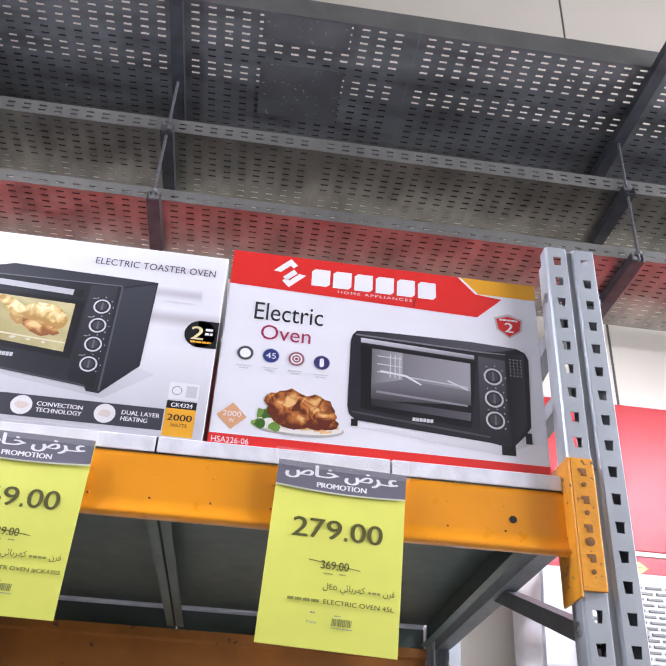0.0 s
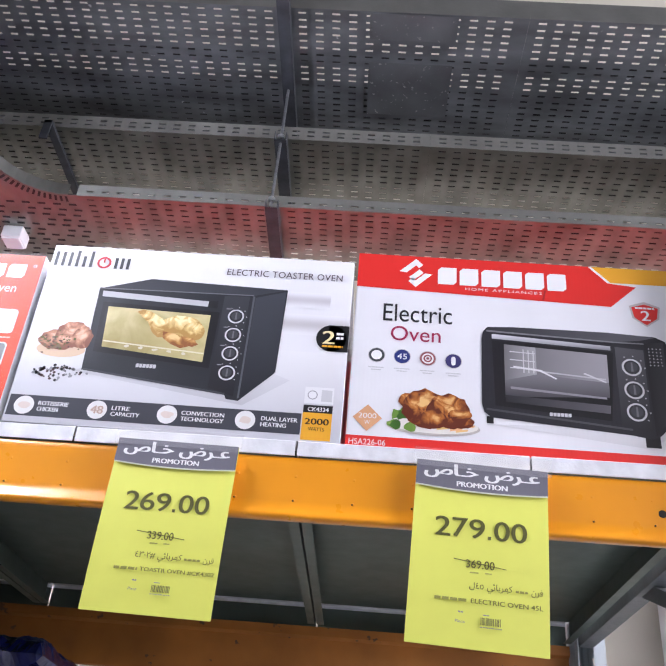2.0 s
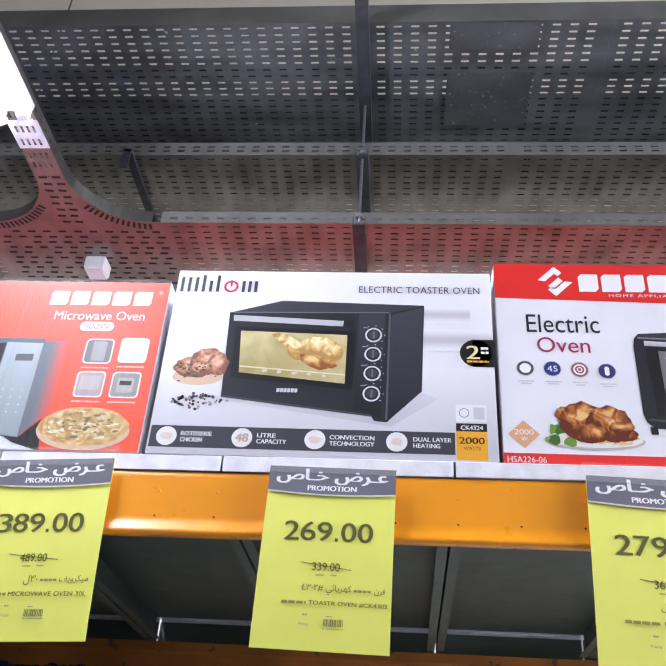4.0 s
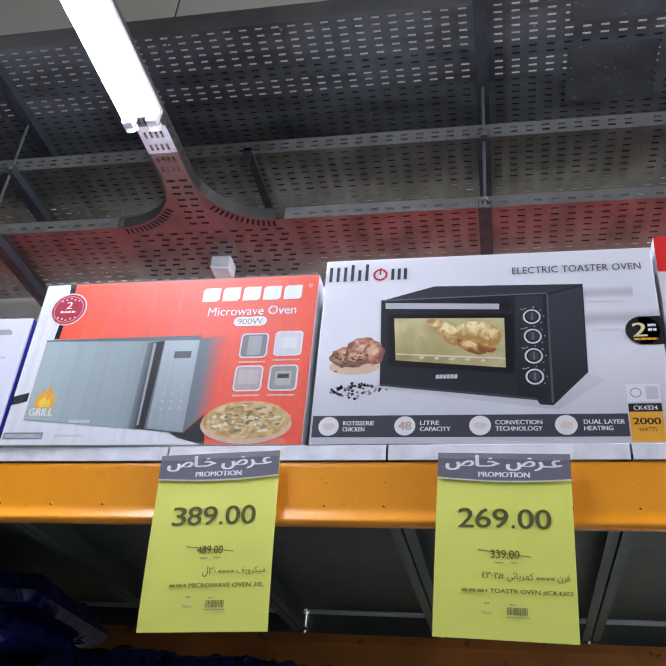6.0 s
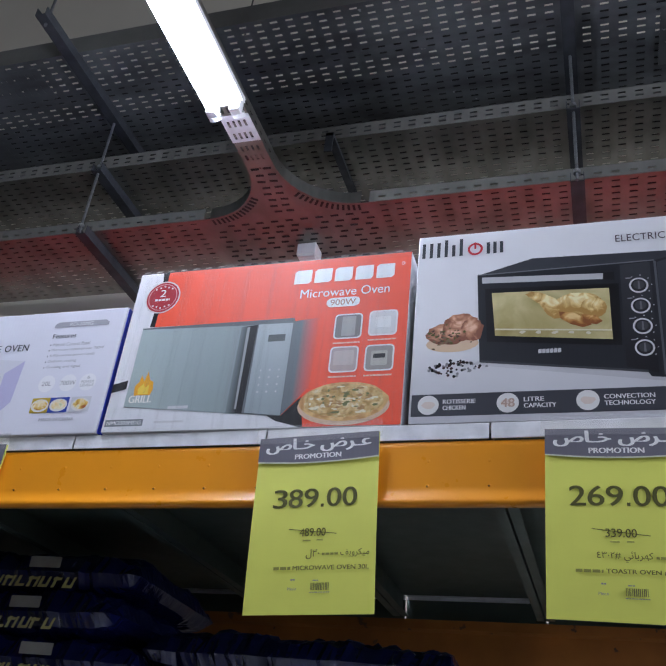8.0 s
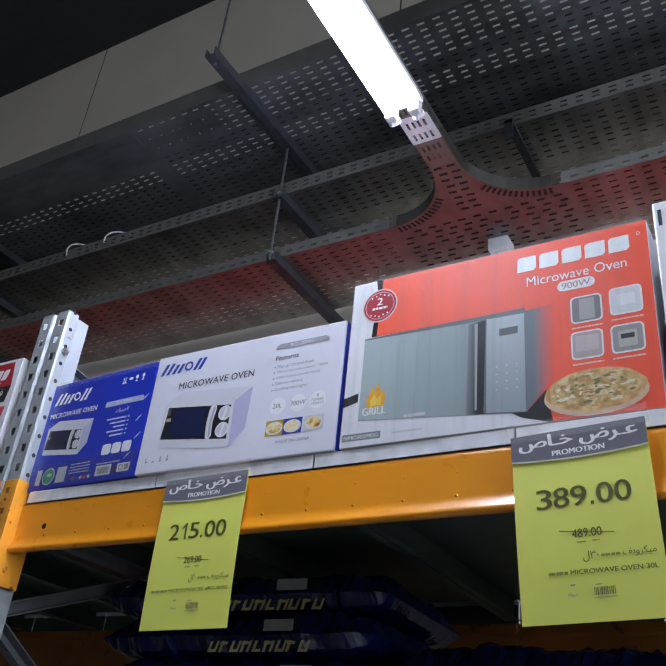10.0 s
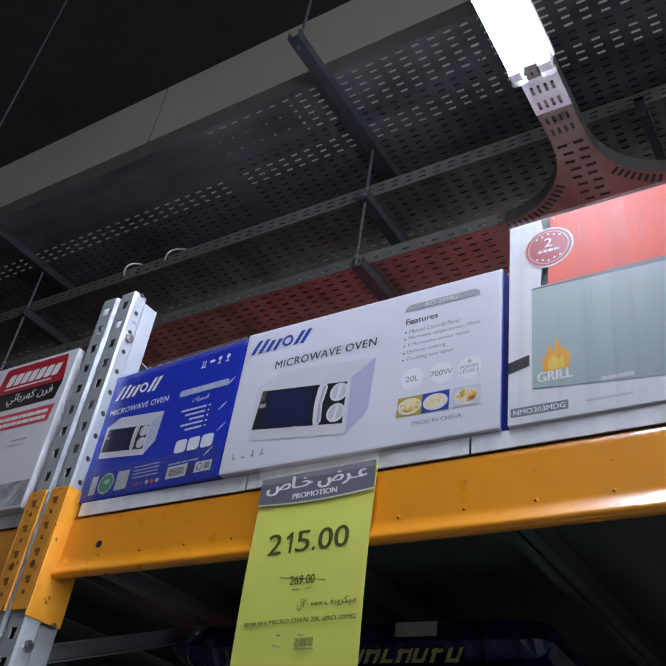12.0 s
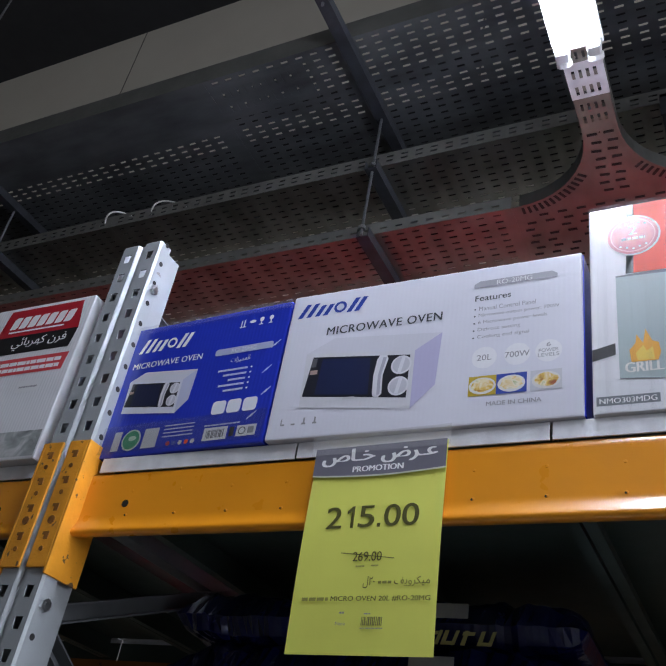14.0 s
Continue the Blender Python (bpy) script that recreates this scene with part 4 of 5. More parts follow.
    pr.poly(P + "/foot#520", [(520, 36), (546, 36), (546, 60), (520, 60)], K, 2)
    pr.poly(P + "/foot#566", [(566, 62), (578, 62), (578, 84), (566, 84)], K, 2)
    pr.poly(P, [(238, 100), (239, 236), (242, 252), (250, 262), (300, 265), (470, 266), (560, 262), (577, 254), (583, 240), (578, 96), (566, 78), (545, 56), (530, 52), (500, 57), (254, 74), (242, 84)], ink((0.02, 0.02, 0.026)), 3)
    pr.poly(P, [(252, 262), (470, 266), (562, 261), (530, 252), (484, 246), (248, 254)], fade("x", 0.25, (0.03, 0.03, 0.036), 0.56, (0.1, 0.1, 0.115)), 4)
    pr.poly(P + "/handle", [(258, 247), (476, 236), (476, 227), (258, 237)], fade("z", 0.228, (0.24, 0.24, 0.26), 0.246, (0.62, 0.62, 0.66)), 5)
    G = P + "/window"
    pr.poly(G, [(258, 233), (480, 223), (466, 82), (262, 98)], ink((0.008, 0.008, 0.01)), 4)
    pr.poly(P + "/oven_interior", [(280, 226), (468, 217), (466, 130), (282, 118)], fade("x", 0.275, (0.12, 0.115, 0.125), 0.46, (0.33, 0.315, 0.34)), 5)
    pr.poly(P + "/side_wall", [(280, 226), (338, 223), (338, 160), (280, 146)], fade("x", 0.28, (0.16, 0.155, 0.165), 0.338, (0.38, 0.37, 0.39)), 6)
    pr.poly(P + "/oven_floor", [(280, 150), (338, 166), (466, 158), (466, 128), (280, 116)], fade("z", 0.118, (0.05, 0.048, 0.055), 0.168, (0.2, 0.19, 0.21)), 7)
    pr.poly(P + "/oven_sill", [(280, 120), (466, 112), (464, 96), (281, 106)], fade("x", 0.28, (0.02, 0.02, 0.024), 0.465, (0.1, 0.095, 0.11)), 8)
    shine = ink((0.66, 0.65, 0.68))
    for k in range(3):
        pr.poly(f"{P}/grill_wire#{k}", [(314 + 9 * k, 217 - k), (315.8 + 9 * k, 217 - k), (315.8 + 9 * k, 168), (314 + 9 * k, 167)], shine, 9)
    for k in range(3):
        z = 210 - 17 * k
        pr.poly(f"{P}/grill_wire#{k + 3}", [(290, z + 2), (336, z), (336, z - 1.8), (290, z)], shine, 9)
    pr.poly(P + "/grill_wire#6", [(296, 178), (344, 172), (372, 158), (374, 160), (346, 176), (296, 181)], ink((0.75, 0.74, 0.77)), 9.5)
    pr.poly(P + "/grill_wire#7", [(344, 174), (462, 166), (462, 163), (344, 171)], ink((0.5, 0.49, 0.52)), 9)
    pr.poly(P + "/grill_wire#8", [(424, 176), (462, 160), (462, 157), (422, 173)], ink((0.62, 0.61, 0.64)), 9.5)
    pr.poly(P + "/crumb_tray", [(290, 138), (460, 128), (460, 124), (290, 133)], ink((0.26, 0.25, 0.27)), 9)
    pr.poly(P + "/control_panel", [(484, 236), (536, 232), (534, 66), (482, 74)], fade("z", 0.07, (0.02, 0.02, 0.024), 0.235, (0.08, 0.08, 0.09)), 4)
    pr.poly(P, [(538, 246), (574, 252), (570, 94), (540, 58)], fade("x", 0.54, (0.012, 0.012, 0.015), 0.575, (0.05, 0.05, 0.058)), 4)
    pr.poly(P + "/trim#0", [(248, 255), (484, 247), (538, 247), (538, 244.5), (484, 244), (248, 251.5)], ink((0.2, 0.2, 0.215)), 5)
    pr.poly(P + "/trim#1", [(246, 92), (500, 70), (500, 66), (246, 88)], ink((0.07, 0.07, 0.078)), 5)
    for k, z in enumerate((194, 147, 103)):
        picture_knob(pr, f"oven_picture/oven_knob#{k}", 511, z, 18, ink((0.03, 0.03, 0.035)), ink((0.6, 0.6, 0.62)), 5)
    for i in range(6):
        for j in range(4):
            pr.disc(P, 546 + j * 7, 236 - i * 7, 1.3, PALE, 5, n=6)
    mark_blocks(pr, P + "/maker_mark", 357, 84, 396, 91, 6, PALE, 6)
    rnd = random.Random(17)
    for k in range(26):
        x = rnd.uniform(4, Wd - 12)
        pr.poly("scuff", [(x, 0.5), (x + rnd.uniform(4, 16), 0.5), (x + rnd.uniform(3, 9), rnd.uniform(1.2, 4))], ink((0.6, 0.48, 0.42)), 3)
    pr.poly("scuff", [(356, 331), (360, 331), (364, 352), (361.5, 353)], ink((0.4, 0.02, 0.02)), 4)
    pr.finish({"oven_picture": "printed picture of a black countertop oven", "roast_picture": "printed roast chicken on a plate"})


def carton_toaster():
    """White and grey carton with a picture of a black toaster oven."""
    w, h = 0.6, 0.391
    c, pr = carton("toaster_oven_carton", -0.732, 0.006, w, h, 0.39, CARTON_WHITE, "white and grey electric toaster oven carton between two red cartons")
    H, Wd = h * 1000, w * 1000
    pr.rect("backdrop", 1, 1, Wd - 1, 180, fade("z", 0.0, (0.52, 0.52, 0.56), 0.18, (0.8, 0.8, 0.82)), 1)
    pr.rect("backdrop#0", 476, 276, Wd - 40, 312, soft_band("z", 0.276, (0.8, 0.8, 0.83), 0.312, (0.56, 0.54, 0.57)), 2)
    pr.rect("backdrop#1", 474, 216, Wd - 1, 262, soft_band("z", 0.216, (0.8, 0.8, 0.83), 0.262, (0.54, 0.52, 0.54)), 2)
    # maker's wordmark: thin plain strokes and a red power sign
    for x, z1 in ((8, 374), (22, 374), (36, 374), (50, 379), (64, 366), (78, 379)):
        pr.rect(f"maker_wordmark#{x}", x, 340, x + 6, z1, CHAR, 3)
    pr.ring("power_sign", 107, 353, 14, 4.2, ink((0.55, 0.04, 0.06)), 3)
    pr.rect("power_sign", 105.3, 353, 108.7, 368, ink((0.55, 0.04, 0.06)), 4)
    for x in (128, 140, 152):
        pr.rect(f"maker_wordmark#{x}", x, 340, x + 6, 366, CHAR, 3)
    pr.text("title", "ELECTRIC TOASTER OVEN", 353, 342, 579, 357, ink((0.1, 0.08, 0.1)), 3, 0.1, 1.05)
    P = "oven_picture"
    pr.poly("oven_shadow", [(105, 108), (420, 62), (500, 118), (470, 130), (120, 118)], fade("z", 0.06, (0.5, 0.5, 0.53), 0.13, (0.66, 0.66, 0.69)), 2)
    pr.poly(P, [(118, 112), (112, 292), (210, 321), (476, 314), (472, 132), (412, 70), (390, 72), (386, 80)], ink((0.02, 0.022, 0.028)), 3)
    pr.poly(P, [(112, 292), (210, 321), (476, 314), (412, 296)], ink((0.045, 0.048, 0.058)), 4)
    pr.poly(P, [(416, 292), (474, 310), (471, 134), (414, 76)], fade("z", 0.08, (0.016, 0.018, 0.024), 0.3, (0.05, 0.054, 0.066)), 4)
    pr.poly(P + "/trim#0", [(112, 294), (412, 298), (412, 295.6), (112, 291.6)], ink((0.16, 0.165, 0.18)), 5)
    pr.poly(P + "/trim#1", [(411, 297), (415, 294), (413, 76), (409.5, 74)], ink((0.1, 0.105, 0.12)), 5)
    pr.poly(P + "/control_panel", [(356, 292), (405, 294), (402, 78), (354, 92)], fade("z", 0.08, (0.012, 0.012, 0.016), 0.29, (0.04, 0.042, 0.05)), 4)
    pr.poly(P + "/trim#2", [(118, 116), (386, 84), (386, 80), (118, 112)], ink((0.06, 0.062, 0.07)), 5)
    pr.poly(P + "/handle", [(120, 287), (328, 277), (327, 265), (121, 274)], ink((0.52, 0.52, 0.54)), 5)
    pr.poly(P + "/handle", [(328, 278), (346, 279), (346, 262), (327, 264)], K, 5)
    pr.poly(P + "/window", [(126, 262), (352, 254), (350, 132), (130, 152)], ink((0.008, 0.008, 0.01)), 4)
    pr.poly(P + "/window", [(138, 252), (336, 246), (336, 144), (144, 163)], LIT_GLASS, 5)
    C = "oven_picture/chicken_picture"
    pr.disc(C, 284, 214, 42, rounded_food(284, 220, 46, 30, *GOLDEN), 6, 27, 24, 0.06, 3)
    pr.disc(C, 309, 208, 22, rounded_food(309, 212, 24, 22, *GOLDEN), 6.6, 20, 20, 0.08, 4)
    pr.poly(C, [(196, 244), (206, 249), (222, 246), (246, 232), (262, 210), (262, 192), (244, 190), (232, 200), (220, 222), (206, 234)], rounded_food(238, 222, 36, 30, *GOLDEN), 7)
    pr.poly(C, [(252, 204), (276, 200), (298, 186), (304, 174), (290, 170), (270, 178), (254, 190)], rounded_food(276, 188, 30, 18, (0.82, 0.6, 0.28), (0.56, 0.28, 0.08), (0.28, 0.1, 0.03)), 7.4)
    pr.poly(C, [(288, 196), (312, 192), (322, 180), (312, 174), (296, 178)], rounded_food(306, 186, 20, 12, (0.82, 0.6, 0.28), (0.56, 0.28, 0.08), (0.28, 0.1, 0.03)), 7.8)
    pr.poly(P + "/window", [(144, 177), (336, 163), (336, 160), (144, 174)], ink((0.75, 0.7, 0.5)), 9)
    for k in range(5):
        pr.disc(P + "/window", 190 + 27 * k, 167 - 2 * k, 5, ink((0.7, 0.66, 0.52)), 10, 3, 8, 0.6, k)
    for k, z in enumerate((247, 206, 166, 125)):
        picture_knob(pr, f"oven_picture/oven_knob#{k}", 384, z, 15.5, ink((0.02, 0.02, 0.025)), ink((0.7, 0.7, 0.72)), 5)
        pr.rect(f"oven_picture/oven_knob#{k}", 364, z + 15, 372, z + 17, GREY, 5)
    mark_blocks(pr, P + "/maker_mark", 216, 124, 254, 132, 6, PALE, 6)
    pr.disc("roast_picture", 70, 152, 46, ink((0.7, 0.52, 0.36)), 2, 17)
    for k, (x, z, a, b) in enumerate(((62, 172, 38, 22), (84, 186, 34, 28), (104, 178, 20, 24), (72, 170, 22, 14))):
        pr.disc("roast_picture", x, z, a, rounded_food(x, z, a, b, *ROSY), 3 + 0.2 * k, b, 22, 0.2, 6 + k)
    rnd = random.Random(8)
    for k in range(60):
        x, z = rnd.gauss(52, 20), rnd.gauss(166, 10)
        if 24 < x < 104:
            pr.disc("roast_picture", x, z, rnd.uniform(1.2, 4.2), (OLIVE, ink((0.09, 0.045, 0.03)), ink((0.2, 0.14, 0.08)))[k % 3], 4 + 0.01 * k, rnd.uniform(1, 2.6), 7, 0.8, 18 + k)
    rnd = random.Random(5)
    for k in range(70):
        x = rnd.gauss(76, 26)
        z = 104 + (1 - abs(x - 76) / 60) * rnd.uniform(-18, 16)
        if 22 < x < 132:
            pr.disc("peppercorns", x, z, rnd.uniform(1.8, 3.4), (K, ink((0.08, 0.045, 0.045)), GREY)[k % 3], 3, n=7)
    pr.rect("warranty_badge", 562, 184, Wd, 241, K, 3)
    pr.disc("warranty_badge", 568, 212.5, 28.5, K, 3)
    pr.text("warranty_badge", "2", 552, 200, 574, 228, ink((0.85, 0.75, 0.4)), 4, 0.8)
    pr.bars("warranty_badge", 577, 220, 592, 5, W, 4, 2)
    pr.bars("warranty_badge", 577, 211, 592, 5, W, 4, 4)
    pr.bars("warranty_badge", 552, 193, 590, 4, AMBER, 4, 6)
    pr.rect("feature_strip", 4, 13, 528, 54, ink((0.05, 0.052, 0.065)), 2)
    words = ((33, 58, "ROTISSERIE", "CHICKEN", 112), (165, 191, "LITRE", "CAPACITY", 242), (291, 316, "CONVECTION", "TECHNOLOGY", 392), (430, 458, "DUAL LAYER", "HEATING", 522))
    for k, (cx, tx, a, b, x1) in enumerate(words):
        pr.disc(f"feature_icon#{k}", cx, 34, 18, ink((0.78, 0.77, 0.76)), 3)
        pr.disc(f"feature_icon#{k}", cx, 34, 11, ink((0.72, 0.62, 0.56)), 4, 7, 12, 0.3, k)
        if k == 1:
            pr.text(f"feature_icon#{k}", "48", cx - 11, 26, cx + 11, 42, ink((0.5, 0.36, 0.3)), 5, 0.4)
        n = max(len(a), len(b))
        pr.text(f"feature_text#{k}", a, tx, 35.5, tx + (x1 - tx) * len(a) / n, 43.5, W, 3, 0.3)
        pr.text(f"feature_text#{k}", b, tx, 24, tx + (x1 - tx) * len(b) / n, 32, W, 3, 0.3)
    pr.rect("power_tag", 530, 4, 582, 57, AMBER, 2)
    pr.text("power_tag", "2000", 535, 34, 577, 46, K, 3, 0.3)
    pr.text("power_tag", "WATTS", 542, 22, 570, 29, K, 3)
    pr.rect("power_tag", 530, 57, 582, 72, K, 2)
    pr.text("power_tag", "CK4324", 538, 60, 575, 68, W, 3, 0.3)
    pr.rect("power_tag", 530, 75, 582, 108, ink((0.8, 0.8, 0.82)), 2)
    pr.ring("power_tag", 544, 92, 9, 1.6, GREY, 3)
    pr.rect("power_tag", 560, 80, 579, 103, PALE, 3)
    pr.finish({"oven_picture": "printed picture of a black toaster oven with a lit window", "feature_strip": "dark feature strip with white icons"})


def carton_orange_red():
    """White carton with a large orange-red field, a silver microwave and a pizza."""
    w, h = 0.578, 0.362
    c, pr = carton("microwave_carton", -1.322, 0.008, w, h, 0.4, CARTON_WHITE, "orange-red and white microwave carton wrapped in clear film")
    H, Wd = h * 1000, w * 1000
    pr.poly("red_field", [(66, H - 1), (Wd - 1, H - 1), (Wd - 1, 1), (396, 1), (330, 40), (330, 226), (60, 229)], REDDISH, 1)
    pr.poly("black_stripe", [(52, H - 1), (66, H - 1), (61, 229), (50, 229), (52, 262), (66, 268)], K, 2)
    pr.disc("warranty_badge", 63, 300, 39, ink((0.7, 0.66, 0.66)), 3)
    pr.disc("warranty_badge", 63, 300, 36, CRIMSON, 4)
    pr.ring("warranty_badge", 63, 300, 32, 1.6, ink((0.75, 0.4, 0.4)), 5)
    pr.text("warranty_badge", "2", 57, 301, 69, 318, W, 5, 0.5)
    pr.bars("warranty_badge", 47, 291, 80, 5, W, 5, 4)
    for k in range(5):
        pr.disc("warranty_badge", 45 + 9 * k, 280 - 3 * (2 - abs(k - 2)), 2, W, 5, n=8)
        pr.disc("warranty_badge", 45 + 9 * k, 320 + 3 * (2 - abs(k - 2)), 2, W, 5, n=8)
    mark_blocks(pr, "maker_wordmark", 346, 306, 552, 338, 5, W, 3)
    pr.ring("maker_wordmark", 562, 336, 3.5, 1, W, 3, 12)
    pr.text("title", "Microwave Oven", 363, 272, 539, 292, W, 3, 0.1)
    pr.rect("power_pill", 418, 247, 484, 268, W, 3, 10)
    pr.text("power_pill", "900W", 426, 251, 476, 264, ink((0.45, 0.2, 0.14)), 4, 0.2)
    for k, (x, z) in enumerate(((466, 203), (532, 206), (464, 133), (530, 133))):
        pr.rect(f"feature_icon#{k}", x - 27, z - 27, x + 27, z + 27, W, 3, 8)
        pr.rect(f"feature_icon#{k}", x - 24, z - 24, x + 24, z + 24, (ink((0.2, 0.18, 0.18)), ink((0.7, 0.7, 0.7)), ink((0.45, 0.36, 0.34)), ink((0.33, 0.3, 0.28)))[k], 4, 6)
        if k == 0:
            pr.rect(f"feature_icon#{k}", x - 12, z - 21, x + 14, z + 21, ink((0.4, 0.38, 0.37)), 5)
        elif k == 1:
            pr.rect(f"feature_icon#{k}", x - 15, z - 10, x + 15, z + 13, ink((0.82, 0.82, 0.82)), 5, 3)
        elif k == 2:
            pr.rect(f"feature_icon#{k}", x - 19, z - 12, x + 19, z + 18, ink((0.55, 0.47, 0.45)), 5, 3)
        else:
            pr.rect(f"feature_icon#{k}", x - 15, z - 16, x + 15, z + 14, ink((0.5, 0.47, 0.43)), 5, 3)
            pr.rect(f"feature_icon#{k}", x - 11, z - 1, x + 11, z + 8, K, 6)
        pr.bars(f"icon_caption#{k}", x - 26, z - 37, x + 26, 3, ink((0.85, 0.6, 0.5)), 3, k)
    P = "microwave_picture"
    pr.poly(P, [(36, 227), (110, 228), (358, 229), (360, 222), (358, 22), (286, 30), (36, 52)], ink((0.14, 0.155, 0.165)), 2)
    pr.poly(P, [(36, 224), (278, 218), (271, 30), (36, 53)], fade("x", 0.03, (0.42, 0.5, 0.5), 0.28, (0.27, 0.325, 0.33)), 3)
    pr.poly(P, [(252, 216), (285, 218), (282, 31), (250, 33)], fade("x", 0.25, (0.2, 0.24, 0.25), 0.27, (0.015, 0.015, 0.018)), 4)
    pr.poly(P, [(264, 214), (270, 214), (270, 40), (266, 40)], ink((0.35, 0.37, 0.38)), 5)
    pr.poly(P, [(287, 219), (357, 218), (357, 25), (287, 32)], fade("z", 0.02, (0.3, 0.35, 0.37), 0.22, (0.44, 0.5, 0.52)), 4)
    pr.poly(P, [(358, 221), (410, 226), (404, 78), (358, 25)], fade("x", 0.374, (0.13, 0.15, 0.17), 0.41, (0.84, 0.07, 0.016), 0.5, 0.0), 4)
    pr.rect(P, 311, 179, 345, 194, ink((0.1, 0.12, 0.12)), 5)
    for i in range(3):
        for j in range(4):
            pr.disc(P, 306 + i * 18, 118 - j * 15, 1.8, PALE, 5, n=6)
    pr.bars(P, 130, 45, 172, 6, PALE, 5, 3, 0.4)
    pr.poly("grill_flame", [(52, 76), (50, 96), (58, 106), (60, 120), (68, 106), (72, 128), (80, 108), (88, 104), (90, 88), (86, 76)], AMBER, 5)
    pr.poly("grill_flame", [(60, 78), (58, 90), (68, 102), (72, 92), (80, 98), (82, 78)], ink((0.85, 0.62, 0.08)), 6)
    pr.text("grill_flame", "GRILL", 44, 60, 92, 76, ink((0.84, 0.82, 0.76)), 6, 0.7)
    pr.poly("black_stripe", [(1, 83), (32, 91), (32, 110), (1, 102)], K, 2)
    pr.poly("white_sweep", [(1, 1), (395, 1), (350, 14), (286, 29), (36, 50), (1, 54)], ink((0.75, 0.76, 0.79)), 2)
    pr.poly("dark_sweep", [(395, 1), (350, 14), (330, 26), (358, 24), (392, 60), (402, 1)], K, 3)
    pr.rect("model_code", 5, 12, 85, 26, ink((0.2, 0.22, 0.24)), 3)
    pr.text("model_code", "NMO303MDG", 9, 15, 81, 23, W, 4, 0.2)
    pr.bars("web_line", 108, 17, 168, 4, PALE, 3, 8, 0.3)
    pr.disc("pizza_picture", 472, 40, 84, ink((0.72, 0.52, 0.36)), 5, 38, 30)
    pr.disc("pizza_picture", 472, 48, 81, CRUST, 6, 38, 30, 0.04, 2)
    pr.disc("pizza_picture", 472, 50, 73, PIZZA, 7, 32, 30, 0.08, 3)
    rnd = random.Random(9)
    for k in range(90):
        a, q = rnd.random() * 6.28, rnd.random() ** 0.5
        pr.disc("pizza_picture", 472 + 64 * q * math.cos(a), 50 + 27 * q * math.sin(a), rnd.uniform(2, 8), (ink((0.17, 0.18, 0.06)), ink((0.82, 0.76, 0.56)), ink((0.42, 0.24, 0.09)), ink((0.62, 0.4, 0.16)))[k % 4], 8 + k * 0.01, rnd.uniform(1, 3), 8, 0.7, k)
    part("film_edge", boxed((0.0, -0.004, h - 0.012), (w, 0.003, h + 0.003), 0.001), FILM, c, "clear shrink film along the top edge")
    part("shrink_film", boxed((0.001, -0.0042, 0.001), (w - 0.001, -0.0038, h - 0.013)), SHRINK, c, "clear rippled shrink film over the front")
    pr.finish({"microwave_picture": "printed picture of a silver microwave", "pizza_picture": "printed pizza"})


def small_microwave(pr, P, x, z, s, body, side, window, layer):
    """A printed white microwave. x, z: its lower left; s: scale of a 240 by 150 picture."""
    def q(*pts):
        return [(x + a * s, z + b * s) for a, b in pts]
    pr.poly(P, q((0, 122), (48, 148), (234, 132), (192, 104)), ink((0.66, 0.66, 0.72)), layer)
    pr.poly(P, q((0, 122), (192, 104), (194, 0), (4, 20)), body, layer)
    pr.poly(P, q((192, 104), (234, 132), (230, 38), (194, 0)), side, layer)
    pr.poly(P, q((14, 114), (185, 97), (186, 20), (6, 40)), ink((0.015, 0.016, 0.022)), layer + 1)
    pr.poly(P, q((32, 108), (118, 99), (122, 32), (28, 42)), window, layer + 2)
    pr.poly(P, q((134, 102), (146, 101), (149, 94), (143, 64), (145, 32), (140, 25), (131, 27), (129, 34), (127, 64), (130, 95)), ink((0.72, 0.72, 0.76)), layer + 2)
    pr.poly(P, q((140, 98), (146, 97), (140, 64), (142, 30), (137, 29), (135, 64)), ink((0.45, 0.45, 0.52)), layer + 3)
    for kx, kz in ((172, 80), (171, 42)):
        pr.disc(P, x + kx * s, z + kz * s, 17 * s, ink((0.72, 0.72, 0.76)), layer + 2)
        pr.disc(P, x + kx * s, z + kz * s, 14 * s, ink((0.58, 0.58, 0.63)), layer + 3)
        pr.poly(P, q((kx - 5, kz - 13), (kx + 1, kz - 14), (kx + 6, kz + 13), (kx, kz + 14)), ink((0.75, 0.75, 0.79)), layer + 4)
    pr.rect(P, x + 13 * s, z + 94 * s, x + 22 * s, z + 111 * s, ink((0.1, 0.1, 0.11)), layer + 2)
    pr.rect(P, x + 13 * s, z + 80 * s, x + 26 * s, z + 88 * s, ink((0.5, 0.35, 0.3)), layer + 2)
    pr.rect(P, x + 80 * s, z + 27 * s, x + 100 * s, z + 31 * s, PALE, layer + 3)


def arrow_mark(pr, x0, z0, x1, z1, col, layer=3):
    """Maker's wordmark: slanted strokes, an open ring and three wedges."""
    w, h = x1 - x0, z1 - z0
    def q(*pts):
        return [(x0 + a * w, z0 + b * h) for a, b in pts]
    N = "maker_wordmark"
    for a, top in ((0.0, 1), (0.14, 1), (0.28, 0.8), (0.41, 0.8), (0.79, 1), (0.91, 1)):
        pr.poly(f"{N}#{a}", q((a, 0), (a + 0.075, 0), (a + 0.075 + 0.12 * top, top), (a + 0.12 * top, top)), col, layer)
    pr.ring(N, x0 + 0.68 * w, z0 + 0.48 * h, 0.1 * w, 0.04 * w, col, layer)


